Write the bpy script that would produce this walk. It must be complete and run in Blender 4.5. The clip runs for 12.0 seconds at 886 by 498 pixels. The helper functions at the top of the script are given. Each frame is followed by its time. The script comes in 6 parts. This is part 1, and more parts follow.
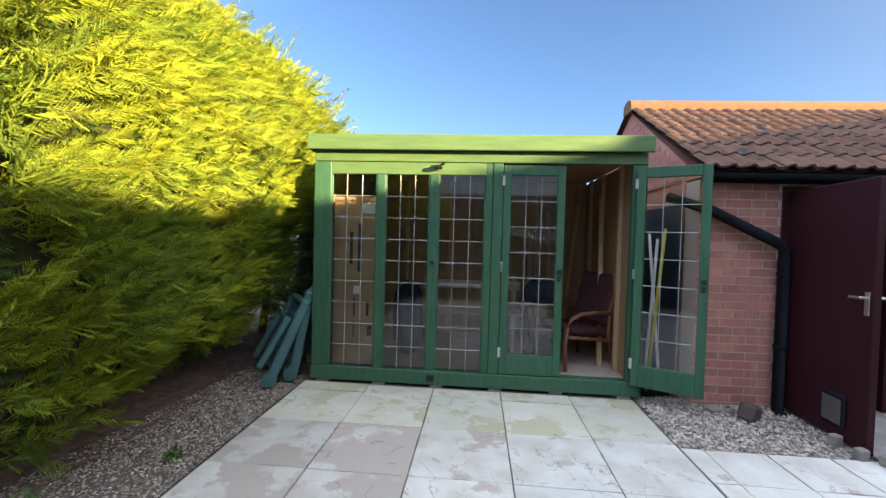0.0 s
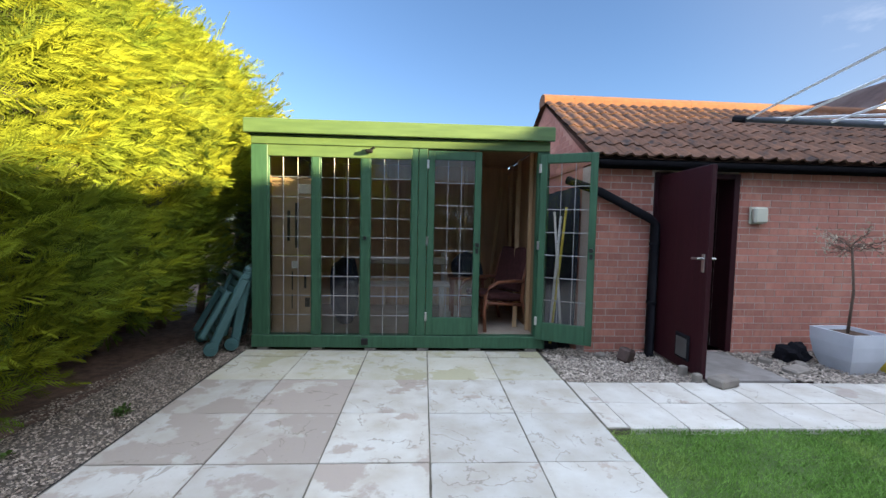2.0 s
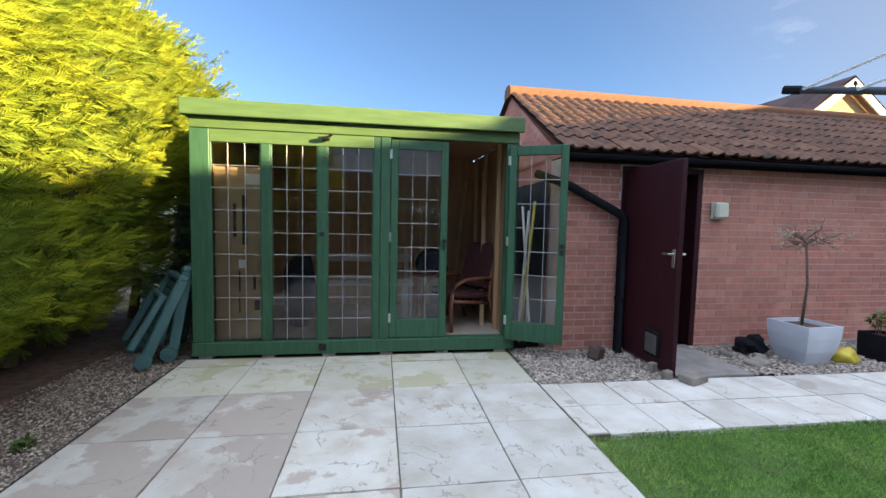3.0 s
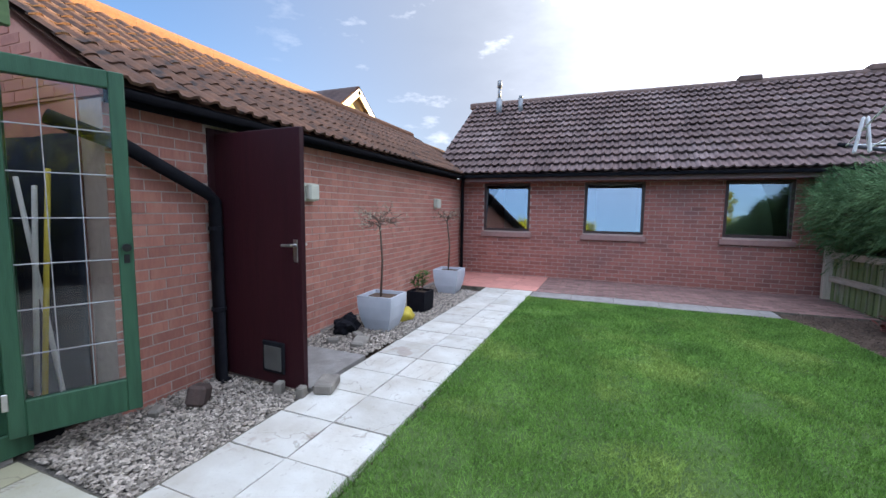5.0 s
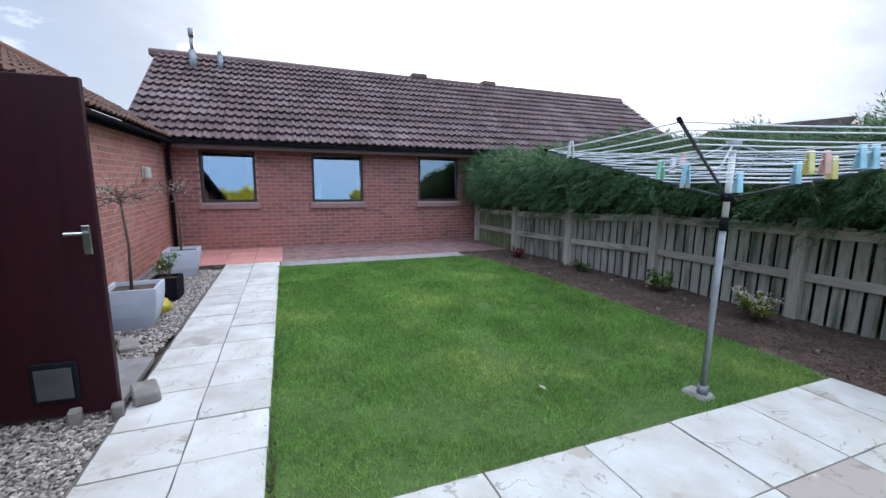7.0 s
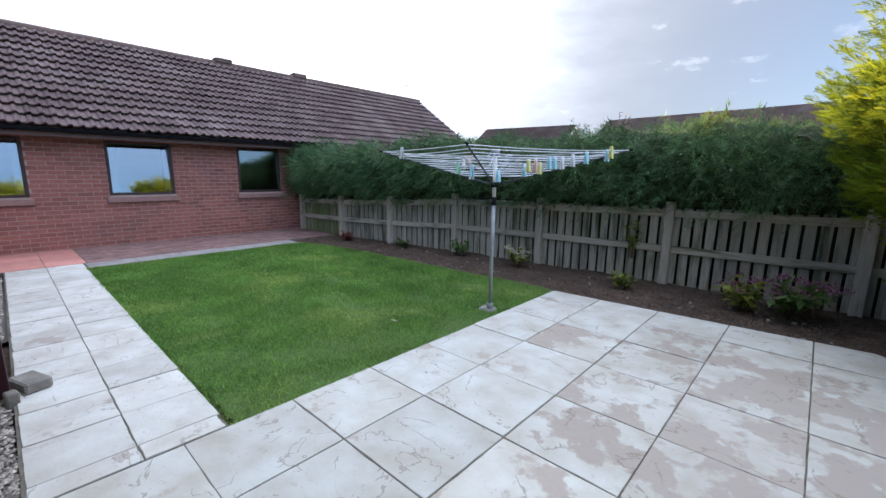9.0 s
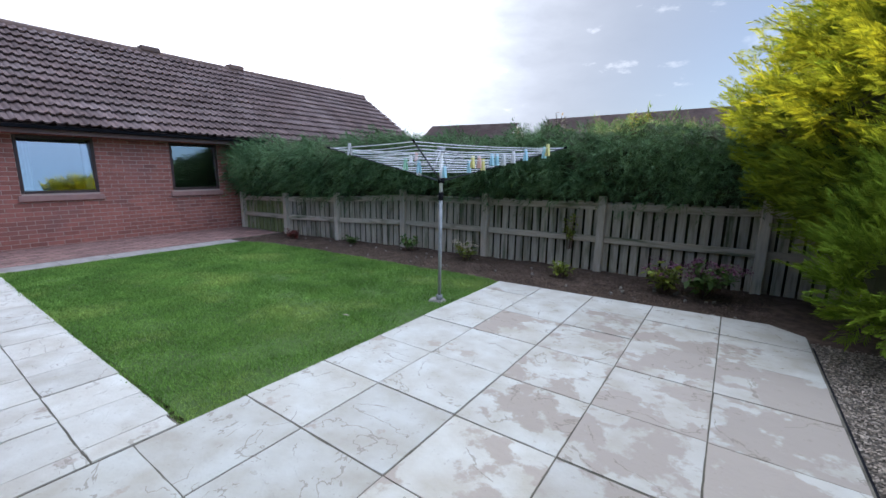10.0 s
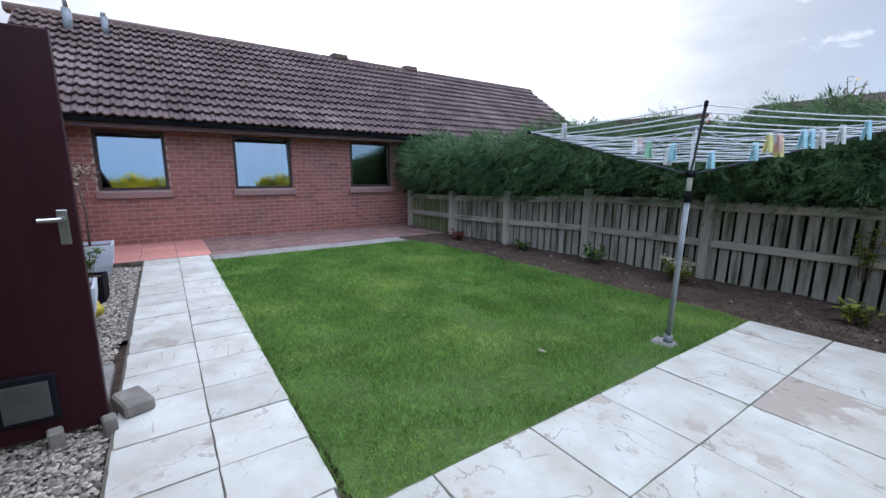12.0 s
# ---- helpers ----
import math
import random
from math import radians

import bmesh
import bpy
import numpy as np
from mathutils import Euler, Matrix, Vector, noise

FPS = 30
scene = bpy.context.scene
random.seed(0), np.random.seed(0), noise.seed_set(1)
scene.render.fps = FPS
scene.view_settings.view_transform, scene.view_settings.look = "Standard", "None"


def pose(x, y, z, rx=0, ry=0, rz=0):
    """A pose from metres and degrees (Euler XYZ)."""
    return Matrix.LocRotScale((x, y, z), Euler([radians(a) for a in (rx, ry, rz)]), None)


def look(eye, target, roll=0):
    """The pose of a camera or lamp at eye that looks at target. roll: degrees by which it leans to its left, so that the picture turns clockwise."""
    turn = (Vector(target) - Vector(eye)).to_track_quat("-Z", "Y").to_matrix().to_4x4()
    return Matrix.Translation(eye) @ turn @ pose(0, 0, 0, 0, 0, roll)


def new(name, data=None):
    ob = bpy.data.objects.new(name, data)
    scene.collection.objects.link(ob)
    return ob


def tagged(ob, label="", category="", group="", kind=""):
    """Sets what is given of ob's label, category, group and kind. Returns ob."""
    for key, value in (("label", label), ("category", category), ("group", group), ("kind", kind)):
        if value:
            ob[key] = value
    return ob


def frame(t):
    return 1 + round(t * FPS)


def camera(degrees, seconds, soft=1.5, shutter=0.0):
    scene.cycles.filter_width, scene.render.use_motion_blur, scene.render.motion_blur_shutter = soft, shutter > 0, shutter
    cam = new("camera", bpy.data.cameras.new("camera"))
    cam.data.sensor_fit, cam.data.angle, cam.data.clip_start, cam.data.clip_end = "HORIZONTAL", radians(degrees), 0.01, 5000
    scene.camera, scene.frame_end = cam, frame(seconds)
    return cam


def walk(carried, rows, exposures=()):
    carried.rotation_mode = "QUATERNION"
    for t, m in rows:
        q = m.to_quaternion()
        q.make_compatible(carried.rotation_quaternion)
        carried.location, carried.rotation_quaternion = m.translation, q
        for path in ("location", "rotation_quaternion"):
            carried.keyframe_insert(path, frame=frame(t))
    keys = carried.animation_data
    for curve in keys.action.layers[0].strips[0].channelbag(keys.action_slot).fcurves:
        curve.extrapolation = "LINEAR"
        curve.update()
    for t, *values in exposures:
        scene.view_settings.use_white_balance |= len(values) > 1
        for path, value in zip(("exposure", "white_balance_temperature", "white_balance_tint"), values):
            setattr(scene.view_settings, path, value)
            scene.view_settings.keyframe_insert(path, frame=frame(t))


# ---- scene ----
cam = camera(94.5, 12.0)
PATH = [
    (0, (0.015, -0.165, 1.394), (-0.155, 1.828, 1.344), 1.6),
    (0.5, (0.002, -0.369, 1.38), (-0.027, 1.63, 1.319), 1.5),
    (1, (0.107, -0.551, 1.341), (0.149, 1.447, 1.261), 1.4),
    (1.5, (0.189, -0.628, 1.327), (0.265, 1.368, 1.227), 1.3),
    (2, (0.196, -0.628, 1.317), (0.293, 1.366, 1.202), 1.2),
    (2.5, (0.169, -0.557, 1.313), (0.314, 1.434, 1.181), 1.1),
    (2.7, (0.139, -0.492, 1.31), (0.328, 1.495, 1.177), 1.2),
    (4.3, (0.266, 0.409, 1.35), (1.591, 1.899, 1.184), 0.7),
    (4.5, (0.28, 0.516, 1.353), (1.799, 1.805, 1.183), 0.7),
    (5, (0.371, 0.8, 1.336), (2.22, 1.539, 1.144), 0.7),
    (5.5, (0.378, 1.104, 1.345), (2.351, 1.336, 1.114), 0.7),
    (6, (0.219, 1.308, 1.394), (2.193, 1.148, 1.11), 0.7),
    (6.5, (0.029, 1.525, 1.38), (1.949, 1.058, 1.072), 0.7),
    (7, (-0.137, 1.805, 1.378), (1.7, 1.087, 1.049), 0.7),
    (7.2, (-0.22, 1.877, 1.377), (1.582, 1.078, 1.04), 0.5),
    (8.8, (-0.766, 2.645, 1.422), (0.62, 1.251, 1.057), 0.8),
    (9, (-0.841, 2.683, 1.41), (0.484, 1.23, 1.044), 0.8),
    (9.5, (-0.987, 2.756, 1.401), (0.207, 1.195, 1.028), 0.7),
    (10, (-0.925, 2.794, 1.405), (0.203, 1.187, 1.027), 0.8),
    (10.5, (-0.735, 2.79, 1.384), (0.422, 1.204, 1.002), 0.8),
    (11, (-0.469, 2.739, 1.389), (0.806, 1.247, 1.003), 0.8),
    (11.5, (-0.179, 2.583, 1.352), (1.267, 1.256, 0.966), 0.7),
    (12, (0.114, 2.439, 1.313), (1.729, 1.323, 0.932), 0.6),
]
EXPOSURES = [(t, e, 5900, 13) for t, e in ((0.0, 2.9), (2.7, 2.75), (4.5, 2.85), (5.5, 2.95), (7.0, 2.95), (9.0, 2.78), (10.5, 2.78), (12.0, 2.85))]
walk(cam, [(t, look(eye, target, roll)) for t, eye, target, roll in PATH], EXPOSURES)

# ---- light ----
VEIL, VEIL_POWER, VEIL_EL = (6.4, 6.45, 6.55), 10.0, 20.0
# colour of the fill light added high in the sky, out of view
OVERHEAD_FILL = (5.6, 6.0, 6.7)
SUN_EL, SUN_AZ = 9.7, 119.2          # degrees above the horizon, clockwise from +y
el, az = radians(SUN_EL), radians(SUN_AZ)
to_sun = Vector((math.sin(az) * math.cos(el), math.cos(az) * math.cos(el), math.sin(el)))
world = bpy.data.worlds.new("world")
scene.world = world
world.use_nodes = True
wn, wl = world.node_tree.nodes, world.node_tree.links
wn.clear()
sky = wn.new("ShaderNodeTexSky")
sky.sky_type, sky.sun_disc, sky.sun_elevation, sky.sun_rotation = "NISHITA", False, el, az
sky.air_density, sky.dust_density, sky.ozone_density = 0.8, 1.0, 2.0
wcoord = wn.new("ShaderNodeTexCoord")
wmap = wn.new("ShaderNodeMapping")
wmap.inputs["Scale"].default_value = (5.0, 5.0, 13.0)
wnoise = wn.new("ShaderNodeTexNoise")
wnoise.inputs["Scale"].default_value, wnoise.inputs["Detail"].default_value, wnoise.inputs["Roughness"].default_value = 1.3, 6.0, 0.6
wramp = wn.new("ShaderNodeValToRGB")
wramp.color_ramp.elements[0].position, wramp.color_ramp.elements[1].position = 0.60, 0.78
wmix = wn.new("ShaderNodeMix")
wmix.data_type = "RGBA"
wmix.inputs["B"].default_value = (3.4, 3.4, 3.4, 1)
wbg, wout = wn.new("ShaderNodeBackground"), wn.new("ShaderNodeOutputWorld")
wbg.inputs["Strength"].default_value = 0.06
wl.new(wcoord.outputs["Generated"], wmap.inputs["Vector"])
wl.new(wmap.outputs["Vector"], wnoise.inputs["Vector"])
wl.new(wnoise.outputs["Fac"], wramp.inputs["Fac"])
wnear = wn.new("ShaderNodeMapRange")
wnear.inputs["From Min"].default_value, wnear.inputs["From Max"].default_value = 0.30, 0.75
wcloud = wn.new("ShaderNodeMath")
wcloud.operation = "MULTIPLY"
wl.new(wramp.outputs["Color"], wcloud.inputs[0])
wl.new(wnear.outputs[0], wcloud.inputs[1])
wl.new(wcloud.outputs[0], wmix.inputs["Factor"])
# thin grey cloud spread widely round the sun
wthin = wn.new("ShaderNodeMapRange")
wthin.interpolation_type = "SMOOTHSTEP"
wthin.inputs["From Min"].default_value, wthin.inputs["From Max"].default_value = 0.05, 0.85
wthin.inputs["To Max"].default_value = 1.0
wclear = wn.new("ShaderNodeVectorMath")
wclear.operation = "SCALE"
wclear.inputs["Scale"].default_value = 0.8
wl.new(sky.outputs["Color"], wclear.inputs[0])
wpale = wn.new("ShaderNodeMix")
wpale.data_type = "RGBA"
wpale.inputs["B"].default_value = (1.16, 1.22, 1.32, 1)
wl.new(wthin.outputs[0], wpale.inputs["Factor"])
wl.new(wclear.outputs["Vector"], wpale.inputs["A"])
wl.new(wpale.outputs["Result"], wmix.inputs["A"])
# bright veil of thin cloud round the hidden sun
wdot = wn.new("ShaderNodeVectorMath")
wdot.operation = "DOT_PRODUCT"
ve = radians(VEIL_EL)
wdot.inputs[1].default_value = (math.sin(az) * math.cos(ve), math.cos(az) * math.cos(ve), math.sin(ve))
wl.new(wcoord.outputs["Generated"], wdot.inputs[0])
wl.new(wdot.outputs["Value"], wnear.inputs["Value"])
wl.new(wdot.outputs["Value"], wthin.inputs["Value"])
wclamp = wn.new("ShaderNodeMath")
wclamp.operation = "MAXIMUM"
wclamp.inputs[1].default_value = 0.0
wl.new(wdot.outputs["Value"], wclamp.inputs[0])
wpow = wn.new("ShaderNodeMath")
wpow.operation, wpow.inputs[1].default_value = "POWER", VEIL_POWER
wl.new(wclamp.outputs[0], wpow.inputs[0])
wveil = wn.new("ShaderNodeMix")
wveil.data_type, wveil.blend_type = "RGBA", "ADD"
wveil.inputs["Factor"].default_value = 1.0
wscale = wn.new("ShaderNodeVectorMath")
wscale.operation = "SCALE"
wscale.inputs[0].default_value = VEIL
wuneven = wn.new("ShaderNodeMapRange")
wuneven.inputs["From Min"].default_value, wuneven.inputs["From Max"].default_value = 0.3, 0.7
wuneven.inputs["To Min"].default_value, wuneven.inputs["To Max"].default_value = 0.72, 1.28
wl.new(wnoise.outputs["Fac"], wuneven.inputs["Value"])
wthick = wn.new("ShaderNodeMath")
wthick.operation = "MULTIPLY"
wl.new(wpow.outputs[0], wthick.inputs[0])
wl.new(wuneven.outputs[0], wthick.inputs[1])
wl.new(wthick.outputs[0], wscale.inputs["Scale"])
wl.new(wmix.outputs["Result"], wveil.inputs["A"])
wl.new(wscale.outputs["Vector"], wveil.inputs["B"])
# unseen bright lobe overhead, added as fill light for ground and walls
wanti = wn.new("ShaderNodeVectorMath")
wanti.operation = "DOT_PRODUCT"
wanti.inputs[1].default_value = (-0.30, -0.14, 0.943)
wl.new(wcoord.outputs["Generated"], wanti.inputs[0])
wfar = wn.new("ShaderNodeMapRange")
wfar.interpolation_type = "SMOOTHSTEP"
wfar.inputs["From Min"].default_value, wfar.inputs["From Max"].default_value = 0.42, 0.95
wl.new(wanti.outputs["Value"], wfar.inputs["Value"])
wfill = wn.new("ShaderNodeVectorMath")
wfill.operation = "SCALE"
wfill.inputs[0].default_value = OVERHEAD_FILL
wl.new(wfar.outputs[0], wfill.inputs["Scale"])
wsum = wn.new("ShaderNodeVectorMath")
wl.new(wveil.outputs["Result"], wsum.inputs[0])
wl.new(wfill.outputs["Vector"], wsum.inputs[1])
wl.new(wsum.outputs["Vector"], wbg.inputs["Color"])
wl.new(wbg.outputs["Background"], wout.inputs["Surface"])
sun = new("sun", bpy.data.lights.new("sun", "SUN"))
sun.data.energy, sun.data.angle, sun.data.color = 5.0, radians(0.6), (1.0, 0.72, 0.33)
sun.matrix_world = look(to_sun * 40, (0, 0, 0))


# ---- materials ----
def mat(name, c1, c2=None, scale=6.0, rough=0.7, bump=0.15, bscale=60.0, metal=0.0, rnd=0.0, island=0.0, spec=0.4,
        c3=None, c3scale=1.5, c3lo=0.5, c3hi=0.65, stretch=(1, 1, 1), trans=0.0, detail=5.0):
    """Two colours mixed by fine noise, a third in larger patches, brightness varied per object or per island, and a fine relief."""
    m = bpy.data.materials.new(name)
    m.use_nodes = True
    n, l = m.node_tree.nodes, m.node_tree.links
    b = n["Principled BSDF"]
    c2 = c2 or tuple(v * 0.75 for v in c1)
    tc, info = n.new("ShaderNodeTexCoord"), n.new("ShaderNodeObjectInfo")
    off = n.new("ShaderNodeVectorMath")
    off.operation = "MULTIPLY_ADD"
    off.inputs[1].default_value = (37.0, 53.0, 29.0)
    comb = n.new("ShaderNodeCombineXYZ")
    for k in range(3):
        l.new(info.outputs["Random"], comb.inputs[k])
    l.new(comb.outputs[0], off.inputs[0])
    mp = n.new("ShaderNodeMapping")
    mp.inputs["Scale"].default_value = stretch
    l.new(tc.outputs["Object"], mp.inputs["Vector"])
    l.new(mp.outputs[0], off.inputs[2])
    n1 = n.new("ShaderNodeTexNoise")
    n1.inputs["Scale"].default_value, n1.inputs["Detail"].default_value = scale, detail
    l.new(off.outputs[0], n1.inputs["Vector"])
    r1 = n.new("ShaderNodeValToRGB")
    r1.color_ramp.elements[0].position, r1.color_ramp.elements[1].position = 0.32, 0.68
    r1.color_ramp.elements[0].color, r1.color_ramp.elements[1].color = (*c1, 1), (*c2, 1)
    l.new(n1.outputs["Fac"], r1.inputs["Fac"])
    col = r1.outputs["Color"]
    if c3:
        n3 = n.new("ShaderNodeTexNoise")
        n3.inputs["Scale"].default_value, n3.inputs["Detail"].default_value, n3.inputs["Roughness"].default_value = c3scale, 7.0, 0.62
        l.new(off.outputs[0], n3.inputs["Vector"])
        r3 = n.new("ShaderNodeValToRGB")
        r3.color_ramp.elements[0].position, r3.color_ramp.elements[1].position = c3lo, c3hi
        l.new(n3.outputs["Fac"], r3.inputs["Fac"])
        mx = n.new("ShaderNodeMix")
        mx.data_type = "RGBA"
        mx.inputs["B"].default_value = (*c3, 1)
        l.new(r3.outputs["Color"], mx.inputs["Factor"])
        l.new(col, mx.inputs["A"])
        col = mx.outputs["Result"]
    for amount, source in ((rnd, info.outputs["Random"]), (island, None)):
        if amount:
            if source is None:
                source = n.new("ShaderNodeNewGeometry").outputs["Random Per Island"]
            rg = n.new("ShaderNodeMapRange")
            rg.inputs["To Min"].default_value, rg.inputs["To Max"].default_value = 1 - amount, 1 + amount
            l.new(source, rg.inputs["Value"])
            hs = n.new("ShaderNodeHueSaturation")
            l.new(rg.outputs[0], hs.inputs["Value"])
            l.new(col, hs.inputs["Color"])
            col = hs.outputs["Color"]
    l.new(col, b.inputs["Base Color"])
    b.inputs["Roughness"].default_value, b.inputs["Metallic"].default_value = rough, metal
    b.inputs["Specular IOR Level"].default_value = spec
    if bump:
        n2 = n.new("ShaderNodeTexNoise")
        n2.inputs["Scale"].default_value, n2.inputs["Detail"].default_value = bscale, 4.0
        l.new(off.outputs[0], n2.inputs["Vector"])
        bp = n.new("ShaderNodeBump")
        bp.inputs["Strength"].default_value, bp.inputs["Distance"].default_value = bump, 0.01
        l.new(n2.outputs["Fac"], bp.inputs["Height"])
        l.new(bp.outputs[0], b.inputs["Normal"])
    if trans:
        tr = n.new("ShaderNodeBsdfTranslucent")
        l.new(col, tr.inputs["Color"])
        ms = n.new("ShaderNodeMixShader")
        ms.inputs[0].default_value = trans
        l.new(b.outputs[0], ms.inputs[1])
        l.new(tr.outputs[0], ms.inputs[2])
        l.new(ms.outputs[0], n["Material Output"].inputs["Surface"])
    return m


def glass_mat(name, ior=1.5, tint=(0.93, 0.95, 0.94)):
    m = bpy.data.materials.new(name)
    m.use_nodes = True
    n, l = m.node_tree.nodes, m.node_tree.links
    n.remove(n["Principled BSDF"])
    tr, gl, fr, ms = (n.new("ShaderNodeBsdfTransparent"), n.new("ShaderNodeBsdfGlossy"), n.new("ShaderNodeFresnel"), n.new("ShaderNodeMixShader"))
    tr.inputs["Color"].default_value = (*tint, 1)
    gl.inputs["Roughness"].default_value = 0.01
    fr.inputs["IOR"].default_value = ior
    l.new(fr.outputs[0], ms.inputs[0])
    l.new(tr.outputs[0], ms.inputs[1])
    l.new(gl.outputs[0], ms.inputs[2])
    l.new(ms.outputs[0], n["Material Output"].inputs["Surface"])
    return m


def riven_stone(name, light, dull, patch, patch_from, lines=0.55):
    """Split sandstone: cloudy pale colour, ragged dull patches, terraces with brownish broken edges, fine grit."""
    m = mat(name, light, dull, 4.2, 0.92, 0.2, 60.0, rnd=0.09, c3=patch, c3scale=2.5, c3lo=patch_from - 0.01, c3hi=patch_from + 0.03, spec=0.12, detail=9.0)
    n, l = m.node_tree.nodes, m.node_tree.links
    b = n["Principled BSDF"]
    off = [q for q in n if q.type == "VECT_MATH"][0]

    def math_node(op, x, y=None):
        q = n.new("ShaderNodeMath")
        q.operation = op
        for k, v in enumerate((x, y)):
            if v is None:
                continue
            if isinstance(v, float):
                q.inputs[k].default_value = v
            else:
                l.new(v, q.inputs[k])
        return q.outputs[0]

    def noise_node(scale, detail, distortion=0.0, rough=0.5):
        q = n.new("ShaderNodeTexNoise")
        q.inputs["Scale"].default_value, q.inputs["Detail"].default_value = scale, detail
        q.inputs["Distortion"].default_value, q.inputs["Roughness"].default_value = distortion, rough
        l.new(off.outputs[0], q.inputs["Vector"])
        return q.outputs["Fac"]

    layer = math_node("MULTIPLY", noise_node(1.3, 6.0, 0.6, 0.5), 8.0)
    step = math_node("FLOOR", layer)
    edge = math_node("SUBTRACT", layer, step)
    line = math_node("LESS_THAN", edge, 0.045)
    broken = math_node("GREATER_THAN", noise_node(4.0, 3.0), 0.48)
    grit = math_node("MULTIPLY", math_node("GREATER_THAN", noise_node(30.0, 4.0), 0.67), 0.22)
    amount = math_node("MAXIMUM", math_node("MULTIPLY", math_node("MULTIPLY", line, broken), lines), grit)
    mx = n.new("ShaderNodeMix")
    mx.data_type = "RGBA"
    mx.inputs["B"].default_value = (0.215, 0.18, 0.14, 1)
    old = b.inputs["Base Color"].links[0].from_socket
    l.new(amount, mx.inputs["Factor"])
    l.new(old, mx.inputs["A"])
    l.new(mx.outputs["Result"], b.inputs["Base Color"])
    height = math_node("ADD", math_node("MULTIPLY", step, 0.16), math_node("MULTIPLY", noise_node(6.0, 6.0), 0.8))
    bp = n.new("ShaderNodeBump")
    bp.inputs["Strength"].default_value, bp.inputs["Distance"].default_value = 0.95, 0.018
    l.new(height, bp.inputs["Height"])
    l.new(b.inputs["Normal"].links[0].from_socket, bp.inputs["Normal"])
    l.new(bp.outputs[0], b.inputs["Normal"])
    return m


M_slab = riven_stone("riven sandstone", (0.52, 0.515, 0.47), (0.41, 0.38, 0.32), (0.385, 0.335, 0.28), 0.635)
M_slab_stain = riven_stone("riven sandstone with dull patches", (0.53, 0.52, 0.47), (0.41, 0.375, 0.31), (0.36, 0.31, 0.26), 0.535)
M_slab_grey = riven_stone("riven sandstone, mostly dull grey-brown", (0.47, 0.455, 0.41), (0.38, 0.345, 0.29), (0.345, 0.30, 0.255), 0.485)
M_slab_moss = riven_stone("riven sandstone with yellow-green film", (0.48, 0.47, 0.40), (0.42, 0.395, 0.30), (0.37, 0.35, 0.235), 0.54)
M_slab_path = riven_stone("pale riven sandstone", (0.54, 0.53, 0.485), (0.43, 0.40, 0.345), (0.39, 0.345, 0.30), 0.62, 0.45)
M_joint = mat("dark joint grit", (0.17, 0.15, 0.115), (0.075, 0.068, 0.05), 9, 0.95, 0.4, 90)
M_soil = mat("damp soil", (0.125, 0.09, 0.068), (0.07, 0.051, 0.041), 14, 0.95, 0.9, 25, spec=0.05, island=0.35, c3=(0.16, 0.115, 0.088), c3scale=4)
M_bark = mat("bark litter", (0.17, 0.105, 0.075), (0.075, 0.05, 0.038), 14, 0.95, 0.9, 40)
M_pebble = mat("pebble", (0.38, 0.32, 0.26), (0.17, 0.135, 0.105), 14, 0.8, 0.1, 80, island=0.6, spec=0.3)
M_pebble_n = mat("grey pebble", (0.40, 0.35, 0.295), (0.24, 0.205, 0.17), 14, 0.8, 0.1, 80, island=0.6, spec=0.3)
M_gravel_bed = mat("gravel bed", (0.15, 0.125, 0.10), (0.075, 0.064, 0.052), 60, 0.95, 0.9, 90)
M_gravel_bed_n = mat("grey gravel bed", (0.14, 0.125, 0.11), (0.08, 0.072, 0.062), 60, 0.95, 0.9, 90)
M_turf = mat("turf soil", (0.08, 0.135, 0.03), (0.055, 0.09, 0.022), 12, 0.95, 0.5, 60)
M_grass = mat("grass blade", (0.20, 0.345, 0.075), (0.10, 0.20, 0.042), 2.2, 0.65, 0, 1, island=0.4, c3=(0.29, 0.40, 0.10), c3scale=1.1, c3lo=0.52, c3hi=0.68, trans=0.3, spec=0.05)
M_brick = mat("red brick", (0.44, 0.185, 0.135), (0.36, 0.15, 0.115), 14, 0.85, 0.35, 70, rnd=0.16, c3=(0.47, 0.23, 0.17), c3scale=2.2)
M_brick_i = mat("red facing brick", (0.44, 0.185, 0.135), (0.36, 0.15, 0.115), 14, 0.85, 0.35, 70, island=0.14, c3=(0.47, 0.23, 0.17), c3scale=1.6)
M_brick_h = mat("brown red facing brick", (0.31, 0.117, 0.09), (0.25, 0.095, 0.073), 14, 0.85, 0.35, 70, island=0.2, c3=(0.215, 0.093, 0.078), c3scale=1.2)
M_mortar = mat("mortar", (0.52, 0.42, 0.36), (0.43, 0.345, 0.295), 25, 0.95, 0.4, 120)
M_mortar_h = mat("house mortar", (0.41, 0.31, 0.265), (0.33, 0.25, 0.215), 25, 0.95, 0.4, 120)
M_tile = mat("weathered red roof tile", (0.155, 0.082, 0.052), (0.095, 0.058, 0.043), 9, 0.9, 0.5, 45, rnd=0.16, spec=0.12, c3=(0.05, 0.041, 0.038), c3scale=7.0, c3lo=0.52, c3hi=0.66)
M_tile_h = mat("brown concrete roof tile", (0.165, 0.112, 0.102), (0.115, 0.08, 0.074), 6, 0.9, 0.5, 45, island=0.2, spec=0.2, c3=(0.19, 0.14, 0.13), c3scale=0.9)
M_ridge = mat("ridge tile", (0.19, 0.085, 0.042), (0.14, 0.066, 0.036), 14, 0.9, 0.4, 50, rnd=0.06)
M_ridge_h = mat("brown ridge tile", (0.16, 0.10, 0.08), (0.11, 0.075, 0.065), 8, 0.9, 0.4, 50, rnd=0.15)
